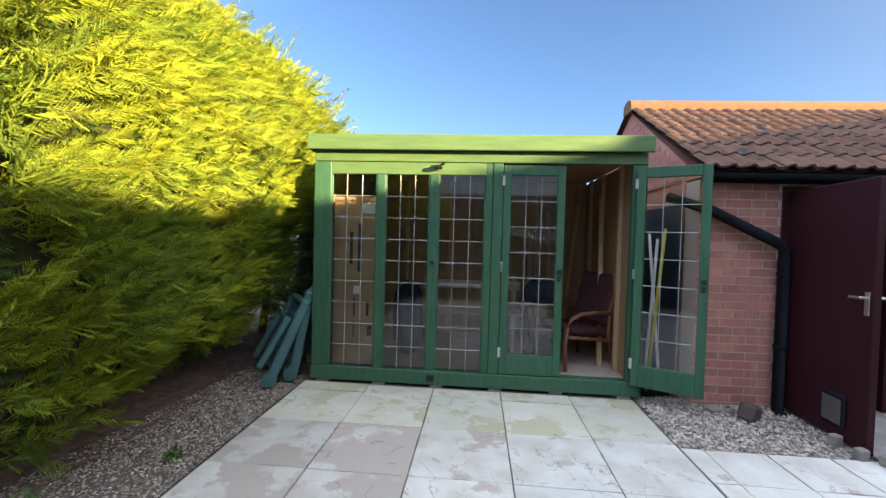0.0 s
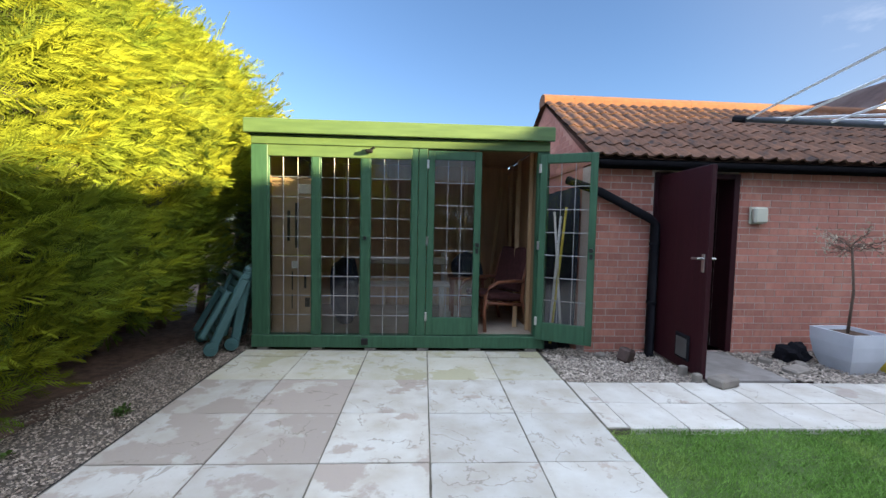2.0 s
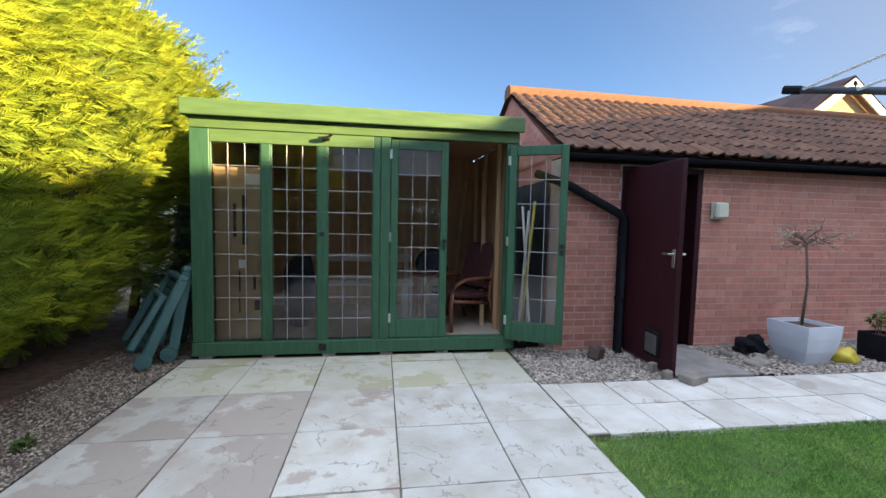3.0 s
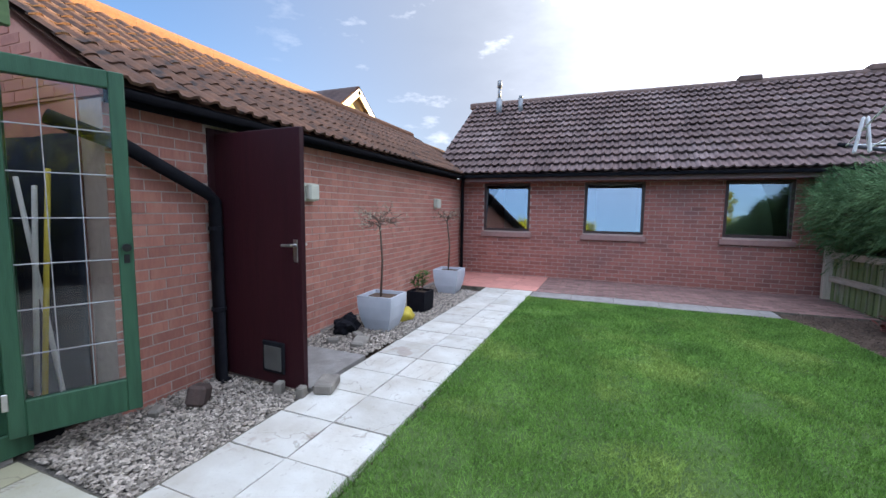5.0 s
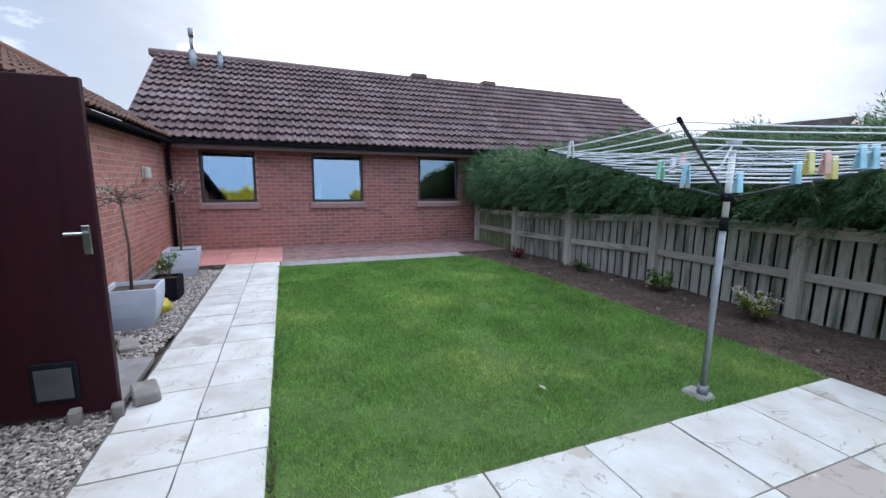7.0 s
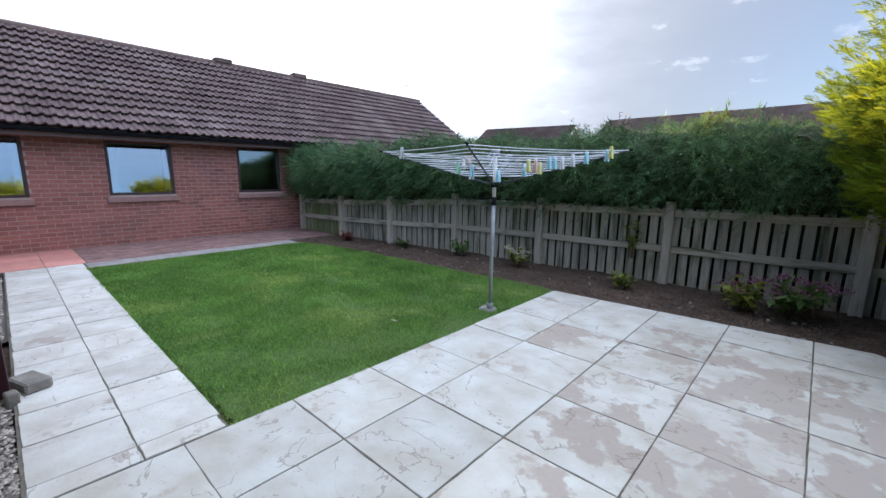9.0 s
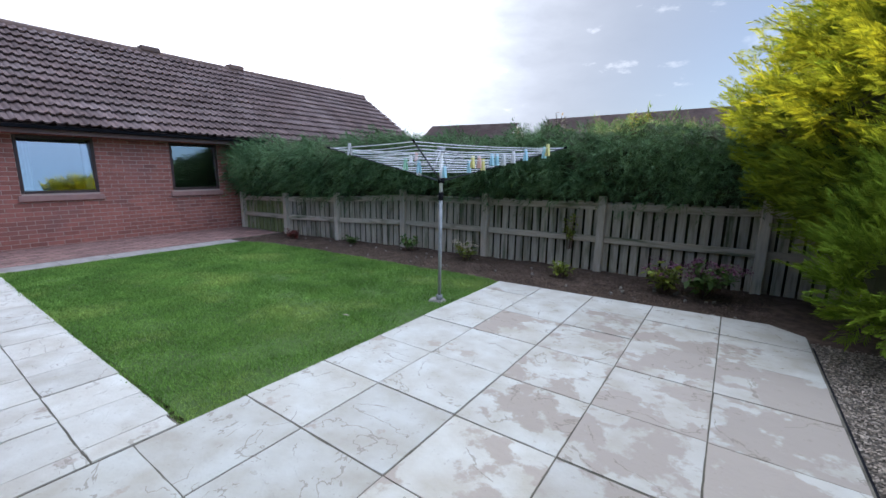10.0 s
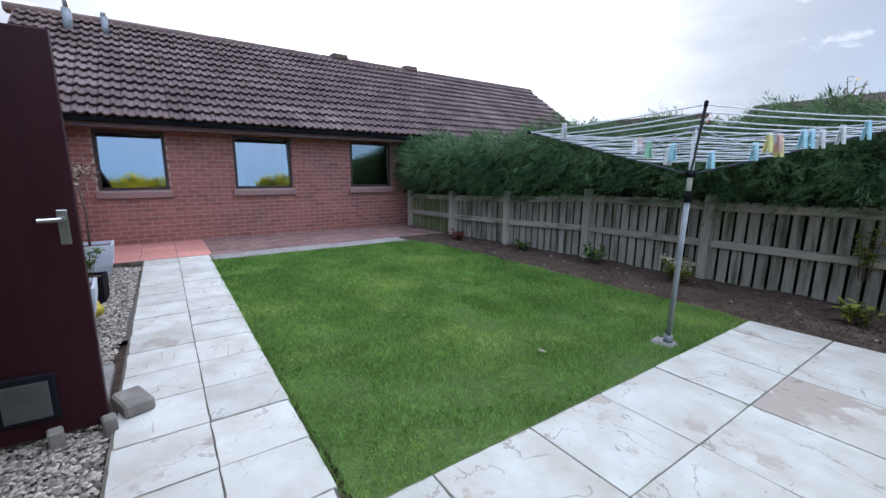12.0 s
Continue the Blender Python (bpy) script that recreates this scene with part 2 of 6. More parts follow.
M_green = mat("green stained timber", (0.040, 0.108, 0.058), (0.027, 0.078, 0.042), 5, 0.5, 0.25, 40, stretch=(6, 6, 0.7), spec=0.35)
M_green_h = mat("green stained board", (0.090, 0.155, 0.055), (0.066, 0.12, 0.044), 5, 0.5, 0.25, 40, stretch=(0.7, 6, 6), spec=0.35)
M_lining = mat("varnished pine lining", (0.40, 0.245, 0.13), (0.29, 0.175, 0.09), 4, 0.6, 0.2, 30, stretch=(5, 5, 0.5))
M_batten = mat("pine batten", (0.48, 0.33, 0.18), (0.38, 0.25, 0.13), 6, 0.6, 0.2, 30, stretch=(5, 5, 0.5))
M_darkwood = mat("dark stained timber", (0.045, 0.032, 0.026), (0.03, 0.022, 0.018), 5, 0.7, 0.2, 40, stretch=(5, 5, 0.6))
M_felt = mat("roofing felt", (0.06, 0.07, 0.06), (0.04, 0.05, 0.045), 20, 0.95, 0.5, 90)
M_lead = mat("lead came", (0.42, 0.42, 0.43), (0.30, 0.30, 0.31), 20, 0.5, 0.1, 80, metal=0.2)
M_glass = glass_mat("shed glass", 1.55, (0.97, 0.98, 0.97))
M_glass_h = glass_mat("house window glass", 3.4, (0.75, 0.8, 0.82))
M_black = mat("black plastic", (0.013, 0.013, 0.016), (0.009, 0.009, 0.012), 12, 0.7, 0.05, 60, spec=0.07)
M_black_iron = mat("black iron", (0.03, 0.03, 0.03), (0.02, 0.02, 0.02), 20, 0.45, 0.1, 60, metal=0.5)
M_maroon = mat("maroon painted timber", (0.031, 0.0065, 0.010), (0.022, 0.005, 0.008), 4, 0.5, 0.15, 30, stretch=(5, 5, 0.5), spec=0.2)
M_flap = mat("smoky plastic flap", (0.085, 0.085, 0.08), (0.06, 0.06, 0.058), 9, 0.35, 0.05, 40)
M_arm = mat("dark painted tube", (0.075, 0.082, 0.095), (0.05, 0.055, 0.065), 15, 0.5, 0.05, 60, metal=0.3)
M_steel = mat("brushed steel", (0.62, 0.62, 0.60), (0.5, 0.5, 0.49), 20, 0.3, 0.03, 90, metal=1.0)
M_alu = mat("galvanised tube", (0.36, 0.37, 0.38), (0.27, 0.28, 0.29), 15, 0.65, 0.05, 60, metal=0.35)
M_white = mat("white plastic", (0.72, 0.72, 0.68), (0.62, 0.62, 0.58), 8, 0.45, 0.05, 60)
M_cream = mat("cream plastic", (0.58, 0.58, 0.47), (0.5, 0.5, 0.41), 8, 0.45, 0.05, 60)
M_line = mat("white washing line", (0.74, 0.75, 0.78), (0.66, 0.67, 0.72), 30, 0.5, 0, 1)
M_fence = mat("weathered grey timber", (0.44, 0.395, 0.315), (0.32, 0.28, 0.22), 7, 0.85, 0.5, 40, stretch=(5, 5, 0.6), rnd=0.16, c3=(0.115, 0.125, 0.075), c3scale=1.8)
M_fence_green = mat("algae-green timber", (0.20, 0.24, 0.09), (0.14, 0.17, 0.07), 7, 0.85, 0.5, 40, stretch=(5, 5, 0.6), rnd=0.16, c3=(0.30, 0.28, 0.20), c3scale=1.8)
M_post = mat("weathered pale post", (0.56, 0.50, 0.40), (0.43, 0.375, 0.295), 7, 0.85, 0.5, 40, stretch=(5, 5, 0.6), rnd=0.1, c3=(0.20, 0.19, 0.13), c3scale=1.8, c3lo=0.58, c3hi=0.72)
M_rail = mat("weathered grey rail", (0.52, 0.455, 0.355), (0.40, 0.34, 0.265), 7, 0.85, 0.5, 40, stretch=(0.6, 5, 5), rnd=0.12, c3=(0.13, 0.14, 0.085), c3scale=1.8)
M_gold_in = mat("inner green conifer leaf", (0.145, 0.20, 0.028), (0.085, 0.13, 0.02), 2.2, 0.85, 0, 1, island=0.45, trans=0.4, spec=0.04)
M_gold = mat("golden conifer leaf", (0.25, 0.275, 0.016), (0.14, 0.205, 0.022), 2.2, 0.85, 0, 1, island=0.5, c3=(0.15, 0.205, 0.03), c3scale=1.3, c3lo=0.5, c3hi=0.72, trans=0.36, spec=0.04)
M_dark_leaf = mat("dark conifer leaf", (0.14, 0.225, 0.10), (0.075, 0.14, 0.064), 2.2, 0.6, 0, 1, island=0.55, c3=(0.13, 0.20, 0.08), c3scale=1.1, c3lo=0.55, c3hi=0.75, trans=0.25, spec=0.06)
# near-black colour standing in for the shade deep inside the foliage
M_shade_core = mat("dark painted shade inside foliage", (0.045, 0.05, 0.018), (0.025, 0.027, 0.012), 9, 0.95, 0.9, 18)
M_lime = mat("lime conifer leaf", (0.23, 0.31, 0.03), (0.13, 0.21, 0.025), 2.2, 0.85, 0, 1, island=0.5, trans=0.42, spec=0.04)
M_twig = mat("twig bark", (0.13, 0.09, 0.065), (0.08, 0.055, 0.04), 20, 0.85, 0.4, 60)
M_leaf = mat("shrub leaf", (0.10, 0.17, 0.03), (0.06, 0.11, 0.02), 6, 0.55, 0, 1, island=0.4, trans=0.25)
M_leaf_y = mat("yellow green leaf", (0.22, 0.24, 0.03), (0.14, 0.19, 0.03), 6, 0.55, 0, 1, island=0.4, trans=0.25)
M_petal_p = mat("dusky purple petal", (0.17, 0.055, 0.10), (0.10, 0.04, 0.065), 8, 0.7, 0, 1, island=0.4, trans=0.2)
M_petal_w = mat("faded white petal", (0.50, 0.44, 0.34), (0.34, 0.27, 0.19), 8, 0.7, 0, 1, island=0.3, trans=0.2)
M_red_leaf = mat("red autumn leaf", (0.20, 0.045, 0.035), (0.12, 0.03, 0.025), 8, 0.6, 0, 1, island=0.4, trans=0.2)
M_pot = mat("pale grey glazed pot", (0.55, 0.58, 0.63), (0.47, 0.50, 0.55), 5, 0.45, 0.05, 40)
M_teal = mat("teal green resin", (0.055, 0.125, 0.125), (0.04, 0.095, 0.095), 6, 0.5, 0.05, 50)
M_card = mat("brown cardboard", (0.52, 0.37, 0.225), (0.44, 0.31, 0.185), 5, 0.85, 0.1, 60)
M_ink = mat("print ink", (0.07, 0.06, 0.05), (0.05, 0.045, 0.04), 20, 0.8, 0, 1)
M_paper = mat("white label paper", (0.85, 0.84, 0.8), (0.8, 0.79, 0.75), 10, 0.8, 0, 1)
M_yellow = mat("yellow plastic", (0.55, 0.44, 0.05), (0.46, 0.36, 0.04), 8, 0.5, 0.05, 50)
M_chairwood = mat("red brown bentwood", (0.26, 0.105, 0.055), (0.18, 0.07, 0.04), 5, 0.4, 0.1, 30, stretch=(4, 4, 0.6))
M_fabric = mat("dark red upholstery", (0.085, 0.03, 0.03), (0.055, 0.02, 0.02), 30, 0.95, 0.3, 150)
M_navy = mat("navy cloth", (0.025, 0.035, 0.055), (0.015, 0.02, 0.035), 12, 0.9, 0.3, 60)
M_bench = mat("pale bench timber", (0.42, 0.38, 0.32), (0.33, 0.29, 0.24), 5, 0.7, 0.2, 40, stretch=(0.6, 5, 5))
M_concrete = mat("concrete", (0.30, 0.28, 0.26), (0.22, 0.205, 0.19), 9, 0.9, 0.35, 60, c3=(0.2, 0.18, 0.165), c3scale=2)
M_floor_in = mat("shed floor boards", (0.48, 0.41, 0.33), (0.38, 0.32, 0.255), 5, 0.8, 0.2, 40)
M_redpave = mat("red concrete paver", (0.56, 0.25, 0.20), (0.46, 0.205, 0.165), 8, 0.9, 0.3, 60, rnd=0.12)
M_brownpave = mat("dull brown paver", (0.25, 0.145, 0.125), (0.19, 0.11, 0.097), 8, 0.9, 0.35, 60, island=0.25)
M_frame = mat("dark brown window frame", (0.05, 0.03, 0.028), (0.036, 0.022, 0.02), 8, 0.45, 0.1, 40)
M_fascia = mat("brown fascia board", (0.15, 0.085, 0.075), (0.11, 0.065, 0.058), 6, 0.6, 0.15, 40)
M_sill = mat("brown sill tile", (0.30, 0.175, 0.15), (0.24, 0.14, 0.12), 10, 0.8, 0.25, 50)
M_room = mat("pale room wall", (0.62, 0.60, 0.55), (0.56, 0.54, 0.5), 4, 0.9, 0, 1)
M_curtain = mat("white curtain", (0.75, 0.75, 0.73), (0.65, 0.65, 0.64), 8, 0.9, 0.1, 30, stretch=(1, 8, 0.3))
M_bargeboard = mat("white bargeboard", (0.78, 0.76, 0.70), (0.70, 0.68, 0.62), 8, 0.6, 0.05, 40)
M_yellowbrick = mat("yellow brick gable", (0.50, 0.34, 0.16), (0.40, 0.26, 0.12), 16, 0.9, 0.4, 60)
M_leadgrey = mat("grey flue pipe", (0.25, 0.26, 0.27), (0.18, 0.19, 0.20), 10, 0.5, 0.1, 50, metal=0.4)
M_stone = mat("rough stone", (0.26, 0.235, 0.20), (0.17, 0.15, 0.13), 10, 0.9, 0.5, 40, rnd=0.25)
M_darkstone = mat("dark broken brick", (0.10, 0.065, 0.055), (0.06, 0.045, 0.04), 10, 0.9, 0.5, 40)
PEGS = [mat("peg " + n, c, None, 20, 0.5, 0, 1) for n, c in
        (("white", (0.72, 0.72, 0.72)), ("yellow", (0.78, 0.72, 0.28)), ("green", (0.38, 0.74, 0.52)), ("blue", (0.42, 0.72, 0.82)), ("orange", (0.76, 0.48, 0.40)))]


# ---- building helpers ----
def finish(bm, name, material, smooth=False):
    me = bpy.data.meshes.new(name)
    bm.to_mesh(me)
    bm.free()
    me.materials.append(material)
    if smooth:
        me.shade_smooth()
    return me


def thing(name, at, label, category, group="", kind=""):
    e = new(name)
    e.empty_display_size = 0.1
    e.matrix_basis = pose(*at)
    return tagged(e, label, category, group, kind)


def attach(ob, parent):
    if parent:
        ob.parent = parent
        ob.matrix_parent_inverse = parent.matrix_basis.inverted()
    return ob


def part(name, bm, material, parent=None, label="", smooth=False):
    """One mesh object, in world coordinates, under its thing or part."""
    ob = new(name, finish(bm, name, material, smooth))
    return tagged(attach(ob, parent), label)


def piece(name, mesh, parent, m):
    ob = new(name, mesh)
    ob.matrix_basis = m
    return attach(ob, parent)


def structure(name, bm, material, label, category, smooth=False):
    return tagged(part(name, bm, material, None, "", smooth), label, category, kind="structure")


def box(x0, y0, z0, x1, y1, z1, bevel=0.004, m=None, bm=None):
    """A block with eased edges, from corner to corner."""
    b = bm or bmesh.new()
    size = (x1 - x0, y1 - y0, z1 - z0)
    r = bmesh.ops.create_cube(b, size=1)
    mm = Matrix.Translation(((x0 + x1) / 2, (y0 + y1) / 2, (z0 + z1) / 2)) @ Matrix.Diagonal((*size, 1))
    bmesh.ops.transform(b, matrix=(m @ mm) if m else mm, verts=r["verts"])
    if bevel:
        edges = {e for v in r["verts"] for e in v.link_edges}
        bmesh.ops.bevel(b, geom=list(edges), offset=min(bevel, 0.45 * min(abs(s) for s in size)), segments=1, affect="EDGES")
    return b


def tube(points, radius, sides=8, bm=None, taper=1.0):
    """A round bar along a line of points; taper: the end's share of the radius."""
    b = bm or bmesh.new()
    pts = [Vector(p) for p in points]
    rings = []
    for i, p in enumerate(pts):
        d = (pts[min(i + 1, len(pts) - 1)] - pts[max(i - 1, 0)]).normalized()
        u = d.cross(Vector((0.31, 0.17, 0.93))).normalized()
        v = d.cross(u)
        r = radius * (1 + (taper - 1) * i / max(1, len(pts) - 1))
        rings.append([b.verts.new(p + r * (math.cos(2 * math.pi * k / sides) * u + math.sin(2 * math.pi * k / sides) * v)) for k in range(sides)])
    for a, c in zip(rings, rings[1:]):
        for k in range(sides):
            b.faces.new((a[k], a[(k + 1) % sides], c[(k + 1) % sides], c[k]))
    b.faces.new(rings[0][::-1])
    b.faces.new(rings[-1])
    return b


def prism(outline, z0, z1, m=None, bm=None):
    """A plate of the given outline (x, y) between two heights."""
    b = bm or bmesh.new()
    lo = [b.verts.new((x, y, z0)) for x, y in outline]
    hi = [b.verts.new((x, y, z1)) for x, y in outline]
    b.faces.new(lo[::-1])
    b.faces.new(hi)
    n = len(outline)
    for i in range(n):
        b.faces.new((lo[i], lo[(i + 1) % n], hi[(i + 1) % n], hi[i]))
    if m:
        bmesh.ops.transform(b, matrix=m, verts=lo + hi)
    bmesh.ops.recalc_face_normals(b, faces=b.faces[:])
    return b


def soup(name, verts, faces, material, smooth=False):
    """A mesh from arrays, all faces with the same number of corners."""
    verts, faces = np.asarray(verts, np.float32), np.asarray(faces, np.int32)
    me = bpy.data.meshes.new(name)
    k = faces.shape[1]
    me.vertices.add(len(verts))
    me.vertices.foreach_set("co", verts.ravel())
    me.loops.add(faces.size)
    me.loops.foreach_set("vertex_index", faces.ravel())
    me.polygons.add(len(faces))
    me.polygons.foreach_set("loop_start", np.arange(0, faces.size, k, dtype=np.int32))
    me.update(calc_edges=True)
    me.validate()
    me.materials.append(material)
    if smooth:
        me.shade_smooth()
    else:
        me.shade_flat()
    return me


def inside(poly, x, y):
    """Which of the places lie inside the outline."""
    r = np.zeros(len(x), bool)
    for (ax, ay), (bx, by) in zip(poly, poly[1:] + poly[:1]):
        if ay != by:
            r ^= ((ay > y) != (by > y)) & (x < (bx - ax) * (y - ay) / (by - ay) + ax)
    return r


def nz(x, y, z, s):
    return np.array([noise.noise((a * s, b * s, c * s)) for a, b, c in zip(x, y, z)])


# ---- ground ----
rng = np.random.default_rng(7)
X_LINES = [-1.60, -0.968, -0.358, 0.257, 0.868, 1.43]
Y_LINES = [3.60, 3.40, 2.79, 2.175, 1.575, 0.971, 0.377, -0.24, -0.853, -1.45, -2.05]
LAWN = [(1.44, 1.945), (6.72, 1.90), (6.74, -1.35), (6.1, -1.60), (4.9, -1.72), (3.2, -1.80), (1.9, -1.90), (1.44, -1.84)]

structure("ground", prism([(-400, -400), (400, -400), (400, 400), (-400, 400)], -0.5, -0.075), M_soil, "dark bare soil and land running to the horizon", "ground")


def rough_sheet(name, poly, z, amp, step, material, label, category, kind="structure", rise=None):
    """An uneven sheet cut to an outline."""
    xs, ys = [p[0] for p in poly], [p[1] for p in poly]
    bm = bmesh.new()
    nx, ny = int((max(xs) - min(xs)) / step) + 2, int((max(ys) - min(ys)) / step) + 2
    grid = {}
    for i in range(nx):
        for j in range(ny):
            x, y = min(xs) + i * step, min(ys) + j * step
            h = noise.noise((x * 2.3, y * 2.3, 0)) * amp + noise.noise((x * 9, y * 9, 3)) * amp * 0.5
            grid[i, j] = bm.verts.new((x, y, z + h + (rise(x, y) if rise else 0)))
    cx = np.array([min(xs) + (i + 0.5) * step for i in range(nx - 1) for j in range(ny - 1)])
    cy = np.array([min(ys) + (j + 0.5) * step for i in range(nx - 1) for j in range(ny - 1)])
    ok = inside(poly, cx, cy).reshape(nx - 1, ny - 1)
    for i in range(nx - 1):
        for j in range(ny - 1):
            if ok[i, j]:
                bm.faces.new((grid[i, j], grid[i + 1, j], grid[i + 1, j + 1], grid[i, j + 1]))
    bmesh.ops.delete(bm, geom=[v for v in bm.verts if not v.link_faces], context="VERTS")
    return tagged(part(name, bm, material, None, "", True), label, category, kind=kind)


BED = [(-2.9, -3.6), (9.0, -3.6), (9.0, -2.2), (6.74, -1.30), (6.1, -1.57), (4.9, -1.69), (3.2, -1.77), (1.9, -1.87), (1.43, -1.80), (-1.4, -2.0), (-1.62, -1.7), (-2.9, -1.6)]
rough_sheet("flower_bed", BED, -0.035, 0.03, 0.09, M_soil, "dark crumbly soil of a narrow flower bed", "soil")
rough_sheet("hedge_soil", [(-3.6, -1.6), (-2.35, -1.6), (-2.3, 2.0), (-2.2, 4.6), (-2.2, 6.2), (-3.6, 6.2)], -0.02, 0.03, 0.11, M_bark, "brown needle litter under the hedge", "soil")
GRAVEL_W = [(-2.52, -1.75), (-1.615, -1.75), (-1.615, 4.4), (-2.3, 4.6), (-2.5, 2.0)]
GRAVEL_N = [(1.45, 2.77), (2.70, 2.77), (2.70, 3.75), (1.49, 3.75)]
GRAVEL_E = [(3.50, 2.83), (4.1, 2.78), (6.85, 2.74), (7.05, 3.66), (3.50, 3.66)]
for poly, label in ((GRAVEL_W, "bed of small grey gravel beside the patio"), (GRAVEL_N, "grey gravel beside the shed and door"), (GRAVEL_E, "grey gravel under the pots along the wall")):
    rough_sheet("gravel_bed", poly, -0.028, 0.01, 0.1, M_gravel_bed if poly is GRAVEL_W else M_gravel_bed_n, label, "gravel")


def pebbles(poly, count, size, label, seed, material):
    """Loose flattened stones strewn over an outline, as one mesh."""
    g = np.random.default_rng(seed)
    xs, ys = np.array([p[0] for p in poly]), np.array([p[1] for p in poly])
    x, y = g.uniform(xs.min(), xs.max(), count * 2), g.uniform(ys.min(), ys.max(), count * 2)
    ok = inside(poly, x, y)
    x, y = x[ok][:count], y[ok][:count]
    n = len(x)
    base = np.array([(1, 0, 0), (0.45, 0.85, 0), (-0.55, 0.8, 0), (-1, 0, 0), (-0.5, -0.85, 0), (0.5, -0.8, 0), (0.1, 0.05, 0.72), (0, 0, -0.5)])
    f = np.array([(i, (i + 1) % 6, 6) for i in range(6)] + [((i + 1) % 6, i, 7) for i in range(6)])
    v = base[None] * g.uniform(0.7, 1.25, (n, 8, 1)) * (size * g.uniform(0.5, 1.25, (n, 1, 1))) * np.array([1, 0.78, 0.75])
    a = g.uniform(0, 2 * math.pi, n)
    t = g.normal(0, 0.35, n)
    v[:, :, 2] += v[:, :, 0] * np.tan(t)[:, None] * 0.6
    c, s = np.cos(a)[:, None], np.sin(a)[:, None]
    out = np.stack([v[:, :, 0] * c - v[:, :, 1] * s + x[:, None], v[:, :, 0] * s + v[:, :, 1] * c + y[:, None], v[:, :, 2] + g.uniform(-0.03, -0.008, n)[:, None]], -1)
    me = soup("pebbles", out.reshape(-1, 3), (f[None] + 8 * np.arange(n)[:, None, None]).reshape(-1, 3), material)
    return tagged(new("pebbles", me), label, "gravel", kind="stuff")


pebbles(GRAVEL_W, 29000, 0.0095, "small brown and grey pebbles, thickly strewn", 1, M_pebble)
pebbles(GRAVEL_N, 7000, 0.0155, "grey pebbles in front of the brick wall", 2, M_pebble_n)
pebbles(GRAVEL_E, 11000, 0.0155, "grey pebbles round the pots", 3, M_pebble_n)
pebbles([(-1.4, -3.3), (8.7, -2.6), (8.7, -2.2), (6.74, -1.42), (6.1, -1.66), (4.9, -1.80), (3.2, -1.88), (1.9, -1.98), (1.47, -1.92), (-1.4, -2.1)], 16000, 0.012, "loose brown crumbs of soil in the flower bed", 4, M_soil)

# lawn
lawn_sheet = rough_sheet("lawn", LAWN, -0.018, 0.012, 0.1, M_turf, "short green mown lawn with uneven edges", "lawn")


def grass(count, seed):
    g = np.random.default_rng(seed)
    x, y = g.uniform(1.38, 6.78, count * 2), g.uniform(-1.9, 1.99, count * 2)
    grown = [(px + (0.02 if px > 3 else -0.02), py + (0.02 if py > 0 else -0.02)) for px, py in LAWN]
    ok = inside(grown, x, y)
    x, y = x[ok][:count], y[ok][:count]
    n = len(x)
    a = g.uniform(0, 2 * math.pi, n)
    h = g.uniform(0.014, 0.036, n) * (1.0 + 0.45 * nz(x, y, x * 0, 3.0))
    w = g.uniform(0.0016, 0.0032, n) * (1 + 0.35 * (x - 1.5))
    lean = g.normal(0, 0.018, (n, 2))
    dx, dy = np.cos(a) * w, np.sin(a) * w
    z = np.full(n, -0.02)
    v = np.stack([np.stack([x - dx, y - dy, z], -1), np.stack([x + dx, y + dy, z], -1), np.stack([x + lean[:, 0], y + lean[:, 1], z + h], -1)], 1)
    me = soup("grass_blades", v.reshape(-1, 3), np.arange(3 * n).reshape(-1, 3), M_grass)
    return tagged(new("grass_blades", me), "short green grass blades, slightly patchy", "grass", kind="stuff")


grass(230000, 11)
tagged(part("fallen_leaf", prism([(1.97, 0.23), (2.02, 0.25), (2.05, 0.24), (2.01, 0.22)], 0.012, 0.016), M_petal_w), "small pale fallen leaf on the lawn", "leaf")

# ---- house ----
WX, W_NORTH, W_SOUTH = 8.76, 3.80, -9.0
WINDOWS = [(2.27, 3.23), (0.18, 1.23), (-2.03, -1.06)]
WZ0, WZ1 = 0.915, 1.895


def wall_with_holes(x0, x1, lo, hi, z0, z1, holes, axis):
    """A wall along y (axis 'x' thickness) or x, pieced round its openings (from, to, bottom, top)."""
    bm = bmesh.new()
    cuts = sorted({lo, hi, *[h[0] for h in holes], *[h[1] for h in holes]})
    for a, b in zip(cuts, cuts[1:]):
        hs = [h for h in holes if h[0] <= a and b <= h[1]]
        spans = [(z0, z1)] if not hs else [(z0, hs[0][2]), (hs[0][3], z1)]
        for c, d in spans:
            if d - c > 0.01:
                box(*((x0, a, c, x1, b, d) if axis == "x" else (a, x0, c, b, x1, d)), 0, bm=bm)
    return bm


def brick_rows(lo, hi, z0, z1, holes, length=0.225, course=0.075, joint=0.010):
    """Stretcher bond: (from, to, bottom) of each brick, clear of the openings."""
    out = []
    for r in range(int((z1 - z0) / course)):
        z, a = z0 + r * course, lo - (0.5 * length if r % 2 else 0)
        while a < hi:
            spans = [(max(a, lo), min(a + length - joint, hi))]
            for h in holes:
                if z + course > h[2] + 0.02 and z < h[3] - 0.02:
                    spans = [q for s, e in spans for q in ((s, min(e, h[0])), (max(s, h[1]), e))]
            out += [(s, e, z) for s, e in spans if e - s > 0.03]
            a += length
    return out


